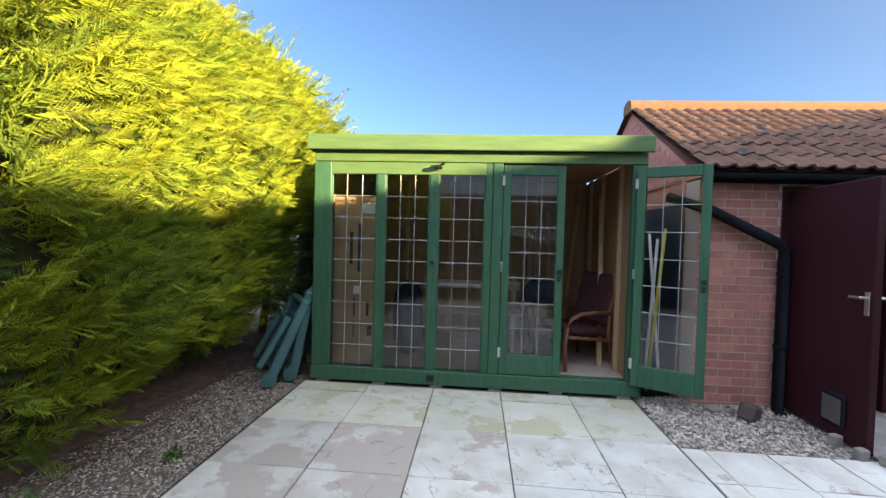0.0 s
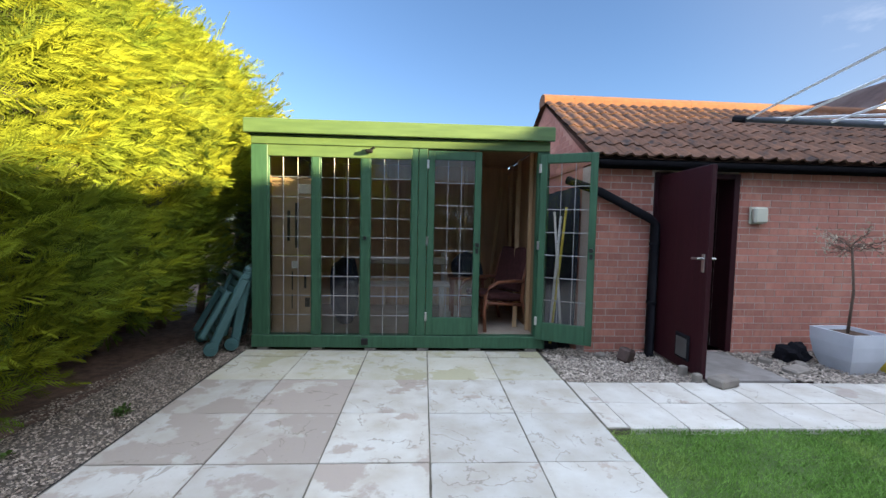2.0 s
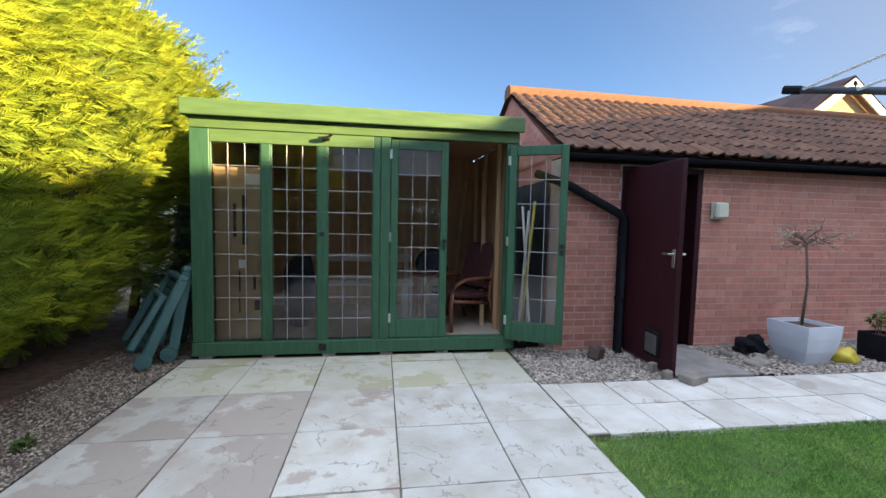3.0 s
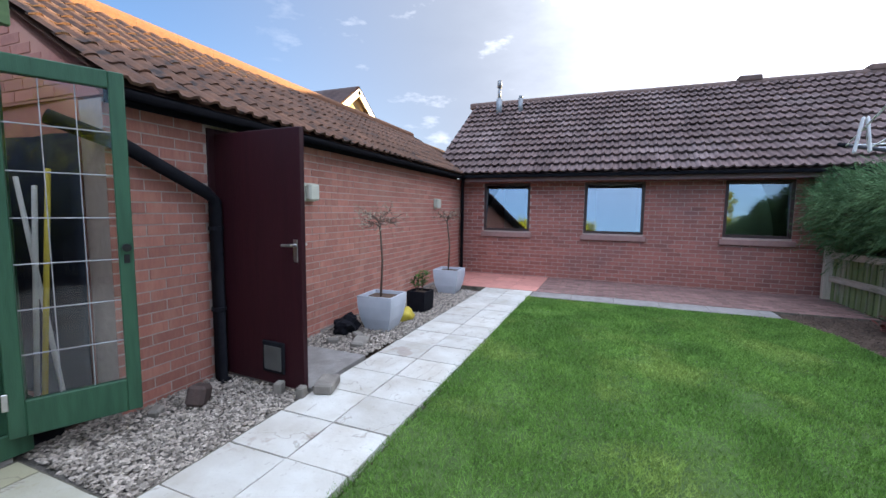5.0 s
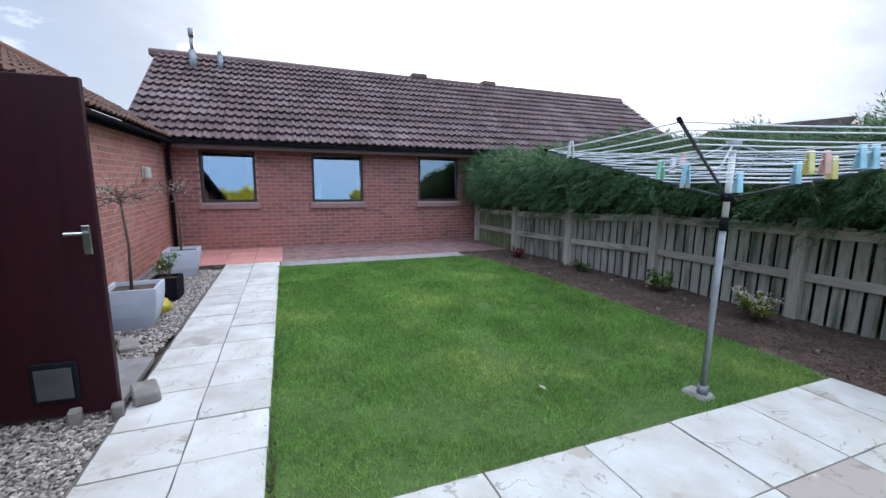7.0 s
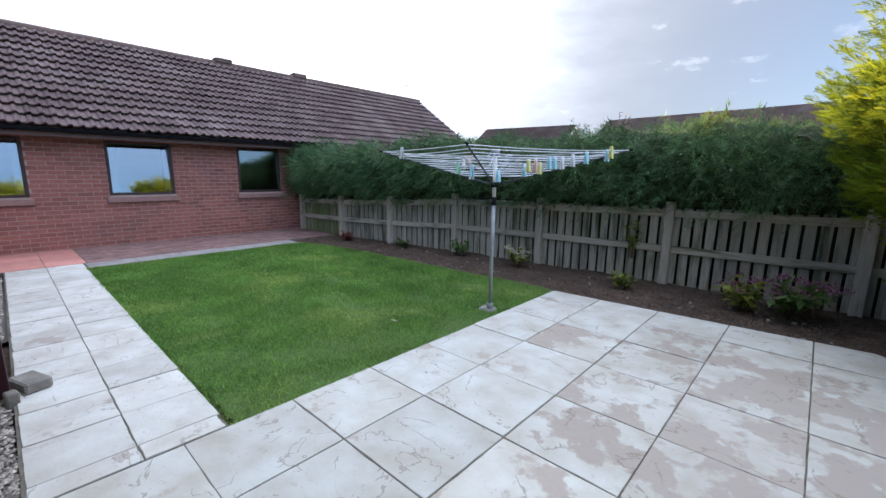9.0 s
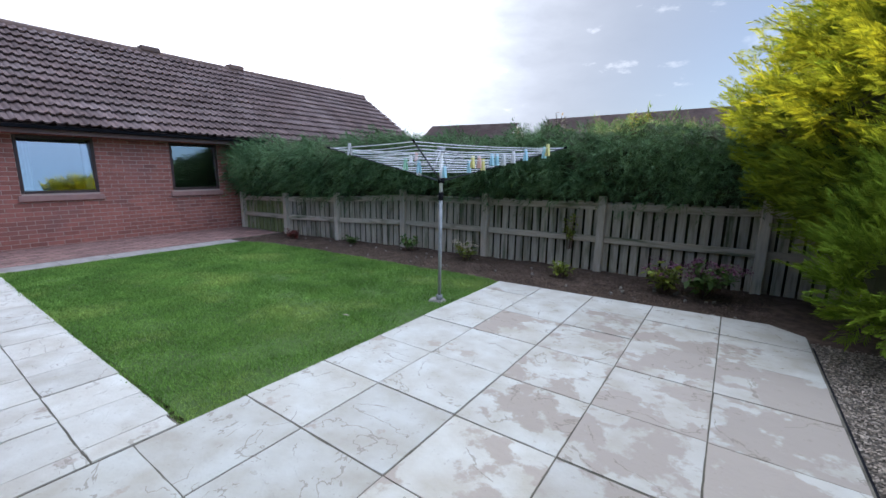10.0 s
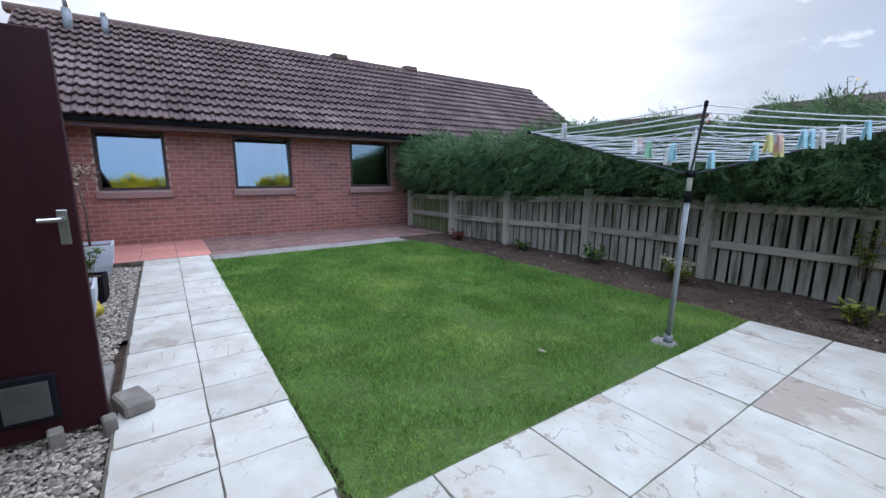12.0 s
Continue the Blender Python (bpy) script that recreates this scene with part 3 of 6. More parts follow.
def brick_blocks(bricks, to_xyz, material, label, parent, depth=0.004, seed=5):
    """Many bricks in one mesh, each a block of its own."""
    g = np.random.default_rng(seed)
    vs, fs = [], []
    q = np.array([(0, 1, 2, 3), (0, 4, 5, 1), (1, 5, 6, 2), (2, 6, 7, 3), (3, 7, 4, 0)])
    for s, e, z in bricks:
        d, ch = depth + g.uniform(-0.001, 0.001), 0.0015
        n = len(vs)
        for u, w, o in ((s + ch, z + ch, d), (e - ch, z + ch, d), (e - ch, z + 0.065 - ch, d), (s + ch, z + 0.065 - ch, d), (s, z, 0), (e, z, 0), (e, z + 0.065, 0), (s, z + 0.065, 0)):
            vs.append(to_xyz(u, w, o))
        fs += (q + n).tolist()
    ob = new("bricks", soup("bricks", vs, fs, material))
    return attach(tagged(ob, label, kind="stuff"), parent)


holes = [(a, b, WZ0, WZ1) for a, b in WINDOWS]
house_wall = structure("wall_house", wall_with_holes(WX, WX + 0.28, W_SOUTH, W_NORTH, -0.1, 2.05, holes, "x"), M_mortar_h, "brown-red brick bungalow wall with pale mortar", "wall")
brick_blocks(brick_rows(W_SOUTH, W_NORTH, -0.06, 2.0, [(a - 0.0, b + 0.0, WZ0 - 0.075, WZ1) for a, b in WINDOWS]), lambda u, w, o: (WX - o, u, w), M_brick_h, "brown-red facing bricks in stretcher bond", house_wall)
structure("wall_house_gable", wall_with_holes(W_NORTH - 0.001, W_NORTH - 0.28, WX + 0.29, 14.2, -0.1, 2.05, [], "y"), M_brick_h, "brick end wall of the bungalow", "wall")
structure("wall_house_back", box(14.2, W_SOUTH, -0.1, 14.45, W_NORTH, 2.05, 0), M_brick_h, "brick back wall of the bungalow", "wall")
structure("ceiling_house", box(WX + 0.3, W_SOUTH, 2.06, 14.2, W_NORTH - 0.3, 2.12, 0), M_room, "plain pale ceiling of the rooms", "ceiling")
structure("floor_house", box(WX + 0.29, W_SOUTH, -0.06, 14.2, W_NORTH - 0.29, 0.02, 0), M_room, "pale floor of the rooms", "floor")
structure("wall_house_inner", box(WX + 3.0, W_SOUTH, 0.03, WX + 3.1, W_NORTH - 0.3, 2.05, 0), M_room, "pale inner wall of the rooms", "wall")
structure("wall_house_room", box(WX + 0.3, -0.45, 0.03, WX + 2.98, -0.35, 2.04, 0), M_room, "pale wall between the rooms", "wall")


def house_window(i, y0, y1, tilt):
    w = thing(f"window_{i}", (WX, (y0 + y1) / 2, WZ0), "dark brown framed bungalow window with a tiled sill", "window", kind="structure")
    f, x0, x1 = 0.05, WX + 0.004, WX + 0.124
    for a in ((y0, WZ0, y0 + f, WZ1), (y1 - f, WZ0, y1, WZ1), (y0 + f, WZ0, y1 - f, WZ0 + f), (y0 + f, WZ1 - f, y1 - f, WZ1)):
        part("window_frame", box(x0, a[0], a[1], x1, a[2], a[3], 0.006), M_frame, w)
    pane = part("pane", box(-0.003, y0 + f - 0.004, -(WZ1 - WZ0) / 2 + f - 0.006, 0.003, y1 - f + 0.004, (WZ1 - WZ0) / 2 - f + 0.006, 0, pose(x0 + 0.06, 0, (WZ0 + WZ1) / 2, 0, tilt)), M_glass_h, w, "reflective pane")
    pane.visible_shadow = False
    part("window_sill", box(WX - 0.05, y0 - 0.05, WZ0 - 0.13, WX + 0.003, y1 + 0.05, WZ0 - 0.03, 0.008), M_sill, w, "brown tiled sill")
    part("inner_sill", box(x1 + 0.004, y0 + 0.02, WZ0 + 0.01, x1 + 0.16, y1 - 0.02, WZ0 + 0.045, 0.005), M_white, w, "white inner sill")


for i, (a, b) in enumerate(WINDOWS, 1):
    house_window(i, a, b, (6.8, 6.8, 3.6)[i - 1])


def curtain(y0, y1):
    bm = bmesh.new()
    n = 14
    cols = [[bm.verts.new((WX + 0.22 + 0.018 * math.sin(k * 1.9), y0 + (y1 - y0) * k / n, z)) for z in (WZ0 + 0.06, WZ1 + 0.02)] for k in range(n + 1)]
    for p, q in zip(cols, cols[1:]):
        bm.faces.new((p[0], q[0], q[1], p[1]))
    bmesh.ops.solidify(bm, geom=bm.faces[:], thickness=0.006)
    tagged(part("curtain", bm, M_curtain, None, "", True), "white curtain hanging inside the window", "curtain", "curtains of the bungalow")


for a, b in ((1.02, 1.2), (-2.0, -1.85), (2.3, 2.42), (0.2, 0.3)):
    curtain(a, b)

EAVE_X, EAVE_Z, RIDGE_X, RIDGE_Z, VERGE_N, VERGE_S = 8.36, 2.03, 11.55, 4.18, 4.30, -9.3


def roof_tile_mesh(width, length, bumps=2, thick=0.016, high=0.022, tail=0.02):
    """One interlocking tile: x across, y up the slope, z out of it; rounded rolls, a thick lower edge."""
    n = 5 * bumps
    us = [i / n for i in range(n + 1)]
    zs = [high * max(0.0, math.sin(2 * math.pi * (u * bumps) - 0.6)) ** 0.7 if math.sin(2 * math.pi * (u * bumps) - 0.6) > 0 else 0.0 for u in us]
    v, f = [], []
    for y, dz in ((0, tail), (length, 0.0)):
        for u, z in zip(us, zs):
            v.append(((u - 0.5) * (width - 0.003), y, z + dz))
    for u, z in zip(us, zs):
        v.append(((u - 0.5) * (width - 0.003), 0.003, z + tail - thick - 0.006))
    m = n + 1
    for i in range(n):
        f.append((i, i + 1, m + i + 1, m + i))
        f.append((2 * m + i, 2 * m + i + 1, i + 1, i))
    return np.array(v), np.array(f)


def roof_rows(lo, hi, width, eave, ridge, exposure):
    """Places of the tiles of a slope: across, and the share of the way up."""
    slope = math.hypot(ridge[0] - eave[0], ridge[1] - eave[1])
    rows, cols = round(slope / exposure), round((hi - lo) / width)
    return [(lo + (c + 0.5) * (hi - lo) / cols, r / rows) for r in range(rows) for c in range(cols)], slope / rows, (hi - lo) / cols


house_roof = thing("house_roof", (11.5, -2.5, 2.0), "brown concrete-tiled pitched bungalow roof, lichen-spotted", "roof", kind="structure")
for sgn in (1, -1):
    bm = bmesh.new()
    ex = EAVE_X if sgn == 1 else 2 * RIDGE_X - EAVE_X
    q = [bm.verts.new(p) for p in ((ex, VERGE_S, EAVE_Z), (ex, VERGE_N, EAVE_Z), (RIDGE_X, VERGE_N, RIDGE_Z), (RIDGE_X, VERGE_S, RIDGE_Z))]
    bm.faces.new(q)
    bmesh.ops.solidify(bm, geom=bm.faces[:], thickness=0.05 * sgn)
    part("roof_deck", bm, M_tile_h, house_roof)
tv, tf = roof_tile_mesh(0.30, 0.345, 2, 0.020, 0.036, 0.062)
spots, step, width = roof_rows(VERGE_S, VERGE_N, 0.30, (EAVE_X, EAVE_Z), (RIDGE_X, RIDGE_Z), 0.30)
up = np.array([RIDGE_X - EAVE_X, 0, RIDGE_Z - EAVE_Z])
slope_len = np.linalg.norm(up)
up_n = up / slope_len
out_n = np.array([-up_n[2], 0, up_n[0]])
vs, fs = [], []
for k, (y, s) in enumerate(spots):
    o = np.array([EAVE_X, y, EAVE_Z]) + up * s + out_n * (0.012 + rng.uniform(0, 0.006)) - up_n * 0.02
    vs.append(o + tv[:, :1] * np.array([0, -1, 0]) + tv[:, 1:2] * up_n + tv[:, 2:] * out_n)
    fs.append(tf + k * len(tv))
tiles = new("roof_tiles", soup("roof_tiles", np.concatenate(vs), np.concatenate(fs), M_tile_h))
attach(tagged(tiles, "rows of rolled brown concrete tiles", kind="stuff"), house_roof)


def ridge_cap(length):
    """A half-round ridge tile bedded in mortar, with short straight flanks."""
    bm = bmesh.new()
    rim = [(0.13, -0.10)] + [(0.13 * math.cos(t), 0.085 * math.sin(t) - 0.02) for t in [math.pi * k / 8 for k in range(9)]] + [(-0.13, -0.10)]
    rings = [[bm.verts.new((x, y, z)) for y, z in rim] for x in (0, length - 0.012)]
    n = len(rim)
    for i in range(n):
        bm.faces.new((rings[0][i], rings[1][i], rings[1][(i + 1) % n], rings[0][(i + 1) % n]))
    bm.faces.new(rings[0][::-1])
    bm.faces.new(rings[1])
    bmesh.ops.recalc_face_normals(bm, faces=bm.faces[:])
    return bm


cap_h = finish(ridge_cap(0.44), "ridge_cap", M_ridge_h)
y = VERGE_S
while y < VERGE_N - 0.2:
    piece("ridge_cap", cap_h, house_roof, pose(RIDGE_X, y, RIDGE_Z + 0.03 + rng.uniform(-0.004, 0.004), 0, 0, 90))
    y += 0.43
for y0 in (-1.95, -4.15):
    part("ridge_vent", box(RIDGE_X - 0.15, y0 - 0.22, RIDGE_Z + 0.02, RIDGE_X + 0.15, y0 + 0.22, RIDGE_Z + 0.16, 0.03), M_ridge_h, house_roof, "raised ridge vent")
part("verge_trim", box(0, -0.03, -0.10, slope_len, 0.03, 0.03, 0.004, Matrix.Translation((EAVE_X, VERGE_N, EAVE_Z)) @ Matrix(((up_n[0], 0, out_n[0], 0), (0, 1, 0, 0), (up_n[2], 0, out_n[2], 0), (0, 0, 0, 1)))), M_fascia, house_roof)
structure("gable_house", prism([(WX + 0.02, 2.05), (14.4, 2.05), (RIDGE_X, RIDGE_Z - 0.06)], 0, 0.25, Matrix.Translation((0, W_NORTH, 0)) @ pose(0, 0, 0, 90)), M_brick_h, "brick gable of the bungalow", "wall")
structure("gable_house_south", prism([(WX + 0.02, 2.05), (14.4, 2.05), (RIDGE_X, RIDGE_Z - 0.06)], 0, 0.25, Matrix.Translation((0, W_SOUTH + 0.25, 0)) @ pose(0, 0, 0, 90)), M_brick_h, "brick south gable of the bungalow", "wall")
structure("wall_house_south", box(WX + 0.29, W_SOUTH, -0.1, 14.2, W_SOUTH + 0.25, 2.05, 0), M_brick_h, "brick south wall of the bungalow", "wall")
structure("fascia_house", box(8.45, VERGE_S, 1.90, 8.48, 3.58, 2.04, 0.003), M_fascia, "brown fascia board under the eaves", "trim")
structure("soffit_house", box(8.48, VERGE_S, 1.93, WX, 3.60, 1.95, 0), M_fascia, "brown soffit under the eaves", "trim")


def gutter(name, a, b, width, label):
    """A half-round gutter from a to b."""
    a, b = Vector(a), Vector(b)
    d = (b - a).normalized()
    side = Vector((0, 0, 1)).cross(d)
    bm = bmesh.new()
    rings = [[bm.verts.new(p + side * (width / 2 * math.cos(t)) - Vector((0, 0, 1)) * (width / 2 * math.sin(t))) for t in [math.pi * k / 8 for k in range(9)]] for p in (a, b)]
    for i in range(8):
        bm.faces.new((rings[0][i], rings[0][i + 1], rings[1][i + 1], rings[1][i]))
    bmesh.ops.solidify(bm, geom=bm.faces[:], thickness=0.005)
    return tagged(part(name, bm, M_black, None, "", True), label, "gutter", kind="structure")


gutter("gutter_house", (8.39, VERGE_S, 2.03), (8.39, 3.55, 2.03), 0.11, "black half-round plastic gutter of the bungalow")


def downpipe(points, radius, label):
    t = thing("downpipe", points[-1], label, "downpipe")
    part("pipe", tube(points, radius, 12), M_black, t, smooth=True)
    for p, q in zip(points, points[1:]):
        if abs(p[2] - q[2]) > 0.9:
            for f in (0.15, 0.6):
                z = p[2] + (q[2] - p[2]) * f
                part("bracket", tube([(p[0], p[1], z - 0.015), (p[0], p[1], z + 0.015)], radius + 0.008, 12), M_black, t)


downpipe([(8.42, 3.58, 1.99), (8.60, 3.66, 1.88), (8.68, 3.69, 1.80), (8.68, 3.69, -0.02)], 0.034, "black round downpipe in the corner of the walls")

flue = thing("flue", (11.0, 3.52, 3.8), "grey boiler flue pipe standing on the roof", "flue")
part("base", tube([(10.95, 3.52, 3.70), (10.95, 3.52, 4.18)], 0.075, 12), M_leadgrey, flue, smooth=True)
part("pipe", tube([(10.95, 3.52, 4.18), (10.95, 3.52, 4.45)], 0.042, 10), M_leadgrey, flue, smooth=True)
part("cowl", tube([(10.95, 3.52, 4.45), (10.95, 3.52, 4.62)], 0.06, 10), M_leadgrey, flue, smooth=True)
vent = thing("vent_pipe", (11.0, 3.0, 3.8), "short grey vent pipe on the roof", "vent pipe")
part("pipe", tube([(11.0, 2.98, 3.75), (11.0, 2.98, 4.16)], 0.06, 10), M_leadgrey, vent, smooth=True)
part("cap", tube([(11.0, 2.98, 4.16), (11.0, 2.98, 4.22)], 0.05, 10), M_leadgrey, vent, smooth=True)
aerial = thing("aerial", (RIDGE_X, -8.7, RIDGE_Z), "thin television aerial on the far roof end", "aerial")
part("mast", tube([(RIDGE_X, -8.7, RIDGE_Z), (RIDGE_X, -8.7, RIDGE_Z + 0.55)], 0.012, 6), M_alu, aerial)
part("boom", tube([(RIDGE_X - 0.3, -8.9, RIDGE_Z + 0.48), (RIDGE_X + 0.3, -8.4, RIDGE_Z + 0.6)], 0.010, 6), M_alu, aerial)

# ---- garage ----
GY, G_W, G_E, G_TOP = 3.66, 1.95, 12.0, 1.98
DOOR = (2.70, 3.53, 0.0, 1.90)
garage_wall = structure("wall_garage", wall_with_holes(GY, GY + 0.22, G_W, 8.76, -0.1, G_TOP, [DOOR], "y"), M_mortar, "red brick garage wall with pale mortar", "wall")
gb = brick_rows(G_W, 8.74, -0.06, 1.99, [(DOOR[0] - 0.06, DOOR[1] + 0.06, -0.1, DOOR[3] + 0.02)])
near = [b for b in gb if b[0] < 2.70 or (b[0] < 4.6)]
near = sorted(near, key=lambda b: b[0])[:300]
far = [b for b in gb if b not in set(near)]
brick_blocks(far, lambda u, w, o: (u, GY - o, w), M_brick_i, "red facing bricks in stretcher bond", garage_wall, seed=9)
structure("wall_garage_west", box(G_W, GY + 0.22, -0.1, G_W + 0.2, 6.95, 2.0, 0), M_brick_i, "red brick end wall of the garage", "wall")
structure("wall_garage_back", box(G_W, 6.95, -0.1, G_E, 7.15, 2.0, 0), M_brick_i, "red brick back wall of the garage", "wall")
structure("wall_garage_east", box(8.765, 3.84, -0.1, 8.95, 6.95, 2.0, 0), M_brick_i, "red brick inner end wall of the garage", "wall")
structure("floor_garage", box(G_W + 0.2, GY + 0.02, -0.05, 8.76, 6.95, 0.0, 0), M_concrete, "concrete garage floor", "floor")
structure("ceiling_garage", box(G_W + 0.2, GY + 0.22, 1.99, 8.76, 6.95, 2.02, 0), M_concrete, "dark garage ceiling", "ceiling")
GE, GR = (3.47, 2.03), (5.30, 3.10)
gable = prism([(GY, 2.0), (7.15, 2.0), (GR[0], GR[1] - 0.04)], 0, 0.2, Matrix(((0, 0, 1, G_W), (1, 0, 0, 0), (0, 1, 0, 0), (0, 0, 0, 1))))
gable_wall = structure("gable_garage", gable, M_brick_i, "red brick gable of the garage", "wall")
grow = [b for b in brick_rows(GY, 7.1, 2.02, 3.1, []) if (b[2] + 0.07 - 2.0) / (GR[1] - 2.04) < 1 - max(abs(b[0] - GR[0]), abs(b[1] - GR[0])) / (GR[0] - GY)]
brick_blocks(grow, lambda u, w, o: (G_W - o, u, w), M_brick_i, "red bricks of the gable", gable_wall, seed=12)
garage_roof = thing("garage_roof", (5.0, GR[0], 2.0), "pitched garage roof of weathered rolled red-brown tiles", "roof", kind="structure")
for sgn in (1, -1):
    bm = bmesh.new()
    ey = GE[0] if sgn == 1 else 2 * GR[0] - GE[0]
    bm.faces.new([bm.verts.new(p) for p in ((G_W - 0.06, ey, GE[1]), (G_E, ey, GE[1]), (G_E, GR[0], GR[1]), (G_W - 0.06, GR[0], GR[1]))])
    bmesh.ops.solidify(bm, geom=bm.faces[:], thickness=-0.04 * sgn)
    part("roof_deck", bm, M_tile, garage_roof)
structure("fascia_garage", box(G_W, 3.615, 1.95, 8.4, 3.642, 2.075, 0.003), M_black, "black fascia board of the garage", "trim")
gutter("gutter_garage", (G_W - 0.05, 3.49, 2.01), (8.36, 3.49, 2.01), 0.11, "black half-round plastic gutter of the garage")
cap_g = finish(ridge_cap(0.44), "ridge_cap", M_ridge)
x = G_W - 0.06
while x < 9.6:
    piece("ridge_cap", cap_g, garage_roof, pose(x, GR[0], GR[1] + 0.05 + rng.uniform(-0.001, 0.001), 0, 0, 0))
    x += 0.43

# the garage stands a little out of square with the patio
TURN = Matrix.Translation((2.70, GY, 0)) @ pose(0, 0, 0, 0, 0, 1.0) @ Matrix.Translation((-2.70, -GY, 0))
for ob in [o for o in bpy.data.objects if o.parent is None and (o.name.startswith("garage_roof") or o.name.endswith("_garage") and not o.name.startswith(("floor", "ceiling")))]:
    ob.matrix_basis = TURN @ ob.matrix_basis

# ---- open garage door ----
door = thing("door_1", (2.70, GY - 0.03, 0.0), "maroon painted timber garage door standing wide open", "door", kind="structure")
dx, dy = -0.045, -0.86
ang = math.degrees(math.atan2(dy, dx))
DM = pose(2.70, GY - 0.04, 0.025, 0, 0, ang)
leaf = part("leaf", box(0, -0.022, 0, 0.86, 0.022, 1.86, 0.004, DM), M_maroon, door)
for k in range(1, 6):
    part("board_groove", box(k * 0.143 - 0.002, 0.0222, 0.02, k * 0.143 + 0.002, 0.0235, 1.84, 0, DM), M_black, leaf)
for s in (1, -1):
    part("handle_plate", box(0.79, s * 0.0225, 0.93, 0.83, s * 0.030, 1.09, 0.003, DM), M_steel, leaf, "steel handle plate")
    part("lever", tube([DM @ Vector(p) for p in ((0.812, s * 0.03, 1.05), (0.812, s * 0.075, 1.05), (0.735, s * 0.08, 1.048))], 0.010, 8), M_steel, leaf, "steel lever handle")
    part("cat_flap_frame", box(0.47, s * 0.0225, 0.09, 0.69, s * 0.042, 0.33, 0.012, DM), M_black, leaf, "black cat flap frame")
    part("cat_flap", box(0.495, s * 0.0425, 0.115, 0.665, s * 0.046, 0.295, 0.004, DM), M_flap, leaf, "grey see-through cat flap")
for z in (0.25, 0.95, 1.65):
    part("hinge", tube([(2.70, GY - 0.055, z - 0.045), (2.70, GY - 0.055, z + 0.045)], 0.010, 8), M_steel, door)
for a in ((DOOR[0] - 0.055, 0, DOOR[0] + 0.006, 1.93), (DOOR[1] - 0.010, 0, DOOR[1] + 0.055, 1.93), (DOOR[0] + 0.006, 1.875, DOOR[1] - 0.010, 1.93)):
    part("door_frame", box(a[0], GY - 0.02, a[1], a[2], GY + 0.225, a[3], 0.004), M_maroon, door)
for y0 in (2.76, 2.96):
    bm = box(-0.035, -0.03, -0.05, 0.035, 0.03, 0.075, 0.008, pose(2.60, y0, 0, 0, 0, 12))
    tagged(part("edging_brick", bm, M_stone), "small upright broken brick beside the door", "brick", "bricks by the door")
tagged(part("door_stop_stone", box(-0.11, -0.07, 0.0, 0.11, 0.07, 0.075, 0.012, pose(2.77, 2.67, 0.003, 0, 0, 20)), M_stone), "rough grey stone block holding the door open", "stone")
tagged(part("threshold_slab", box(2.74, 2.80, -0.05, 3.50, 3.655, 0.0, 0.006), M_concrete), "dull concrete slab in front of the doorway", "slab", kind="structure")
tagged(part("rubble", box(-0.07, -0.06, -0.02, 0.07, 0.06, 0.12, 0.02, pose(2.25, 3.35, 0.0, 8, 14, 30)), M_darkstone), "dark broken brick lying on the gravel", "brick")
for px, py, sx, a in ((3.78, 3.05, 0.10, 15), (3.95, 3.18, 0.07, 60), (3.70, 3.32, 0.06, 130), (2.05, 3.47, 0.05, 30)):
    tagged(part("flat_stone", box(-sx, -sx * 0.7, -0.03, sx, sx * 0.7, 0.035, 0.015, pose(px, py, 0, 4, -5, a)), M_stone), "flat grey stone lying on the gravel", "stone", "loose stones by the wall")

# shelves and clutter just inside the doorway
shelf = thing("shelf_unit", (3.3, 4.6, 0.0), "dark timber shelf unit with clutter", "shelf")
for x in (3.0, 3.9):
    part("upright", box(x, 4.4, 0, x + 0.04, 4.8, 1.8, 0.003), M_darkwood, shelf)
for z in (0.3, 0.8, 1.3):
    part("shelf", box(3.04, 4.4, z, 3.9, 4.8, z + 0.025, 0.003), M_darkwood, shelf)
for x, z, w, h, m in ((3.1, 0.325, 0.2, 0.25, M_teal), (3.4, 0.325, 0.25, 0.2, M_card), (3.12, 0.825, 0.18, 0.2, M_white), (3.45, 0.825, 0.22, 0.28, M_navy), (3.2, 1.325, 0.3, 0.2, M_card), (3.6, 1.325, 0.15, 0.25, M_teal)):
    tagged(part("storage_box", box(x, 4.45, z, x + w, 4.7, z + h, 0.012), m), "small storage box on the garage shelf", "box", "boxes on the shelf")


def wall_box(x, z, w=0.15, h=0.17):
    y = (TURN @ Vector((x, GY, 0))).y
    t = thing("wall_box", (x, y - 0.012, z), "small cream plastic box fixed to the brick wall", "junction box", "boxes on the wall")
    part("back_plate", box(x - w / 2 - 0.008, y - 0.03, z - h / 2 - 0.008, x + w / 2 + 0.008, y - 0.012, z + h / 2 + 0.008, 0.004), M_cream, t)
    part("cover", box(x - w / 2, y - 0.10, z - h / 2, x + w / 2, y - 0.031, z + h / 2, 0.018), M_cream, t)


wall_box(3.80, 1.495)
wall_box(7.30, 1.44)
downpipe([(1.75, 3.80, 1.84), (2.03, 3.58, 1.70), (2.55, 3.56, 1.44), (2.62, 3.56, 1.38), (2.62, 3.56, 0.0), (2.60, 3.48, -0.02)], 0.045, "thick black downpipe slanting along the brick wall")

# ---- summerhouse ----
SY, SX0, SX1, SB = 3.62, -1.55, 1.50, 5.6
shed = thing("summerhouse", (0.0, SY, 0.0), "green stained timber summerhouse with leaded glass front", "shed", kind="structure")


def sp(name, x0, z0, x1, z1, y0=SY, y1=SY + 0.07, m=None, label="", bevel=0.005, parent=None):
    return part(name, box(x0, y0, z0, x1, y1, z1, bevel), m or M_green, parent or shed, label)


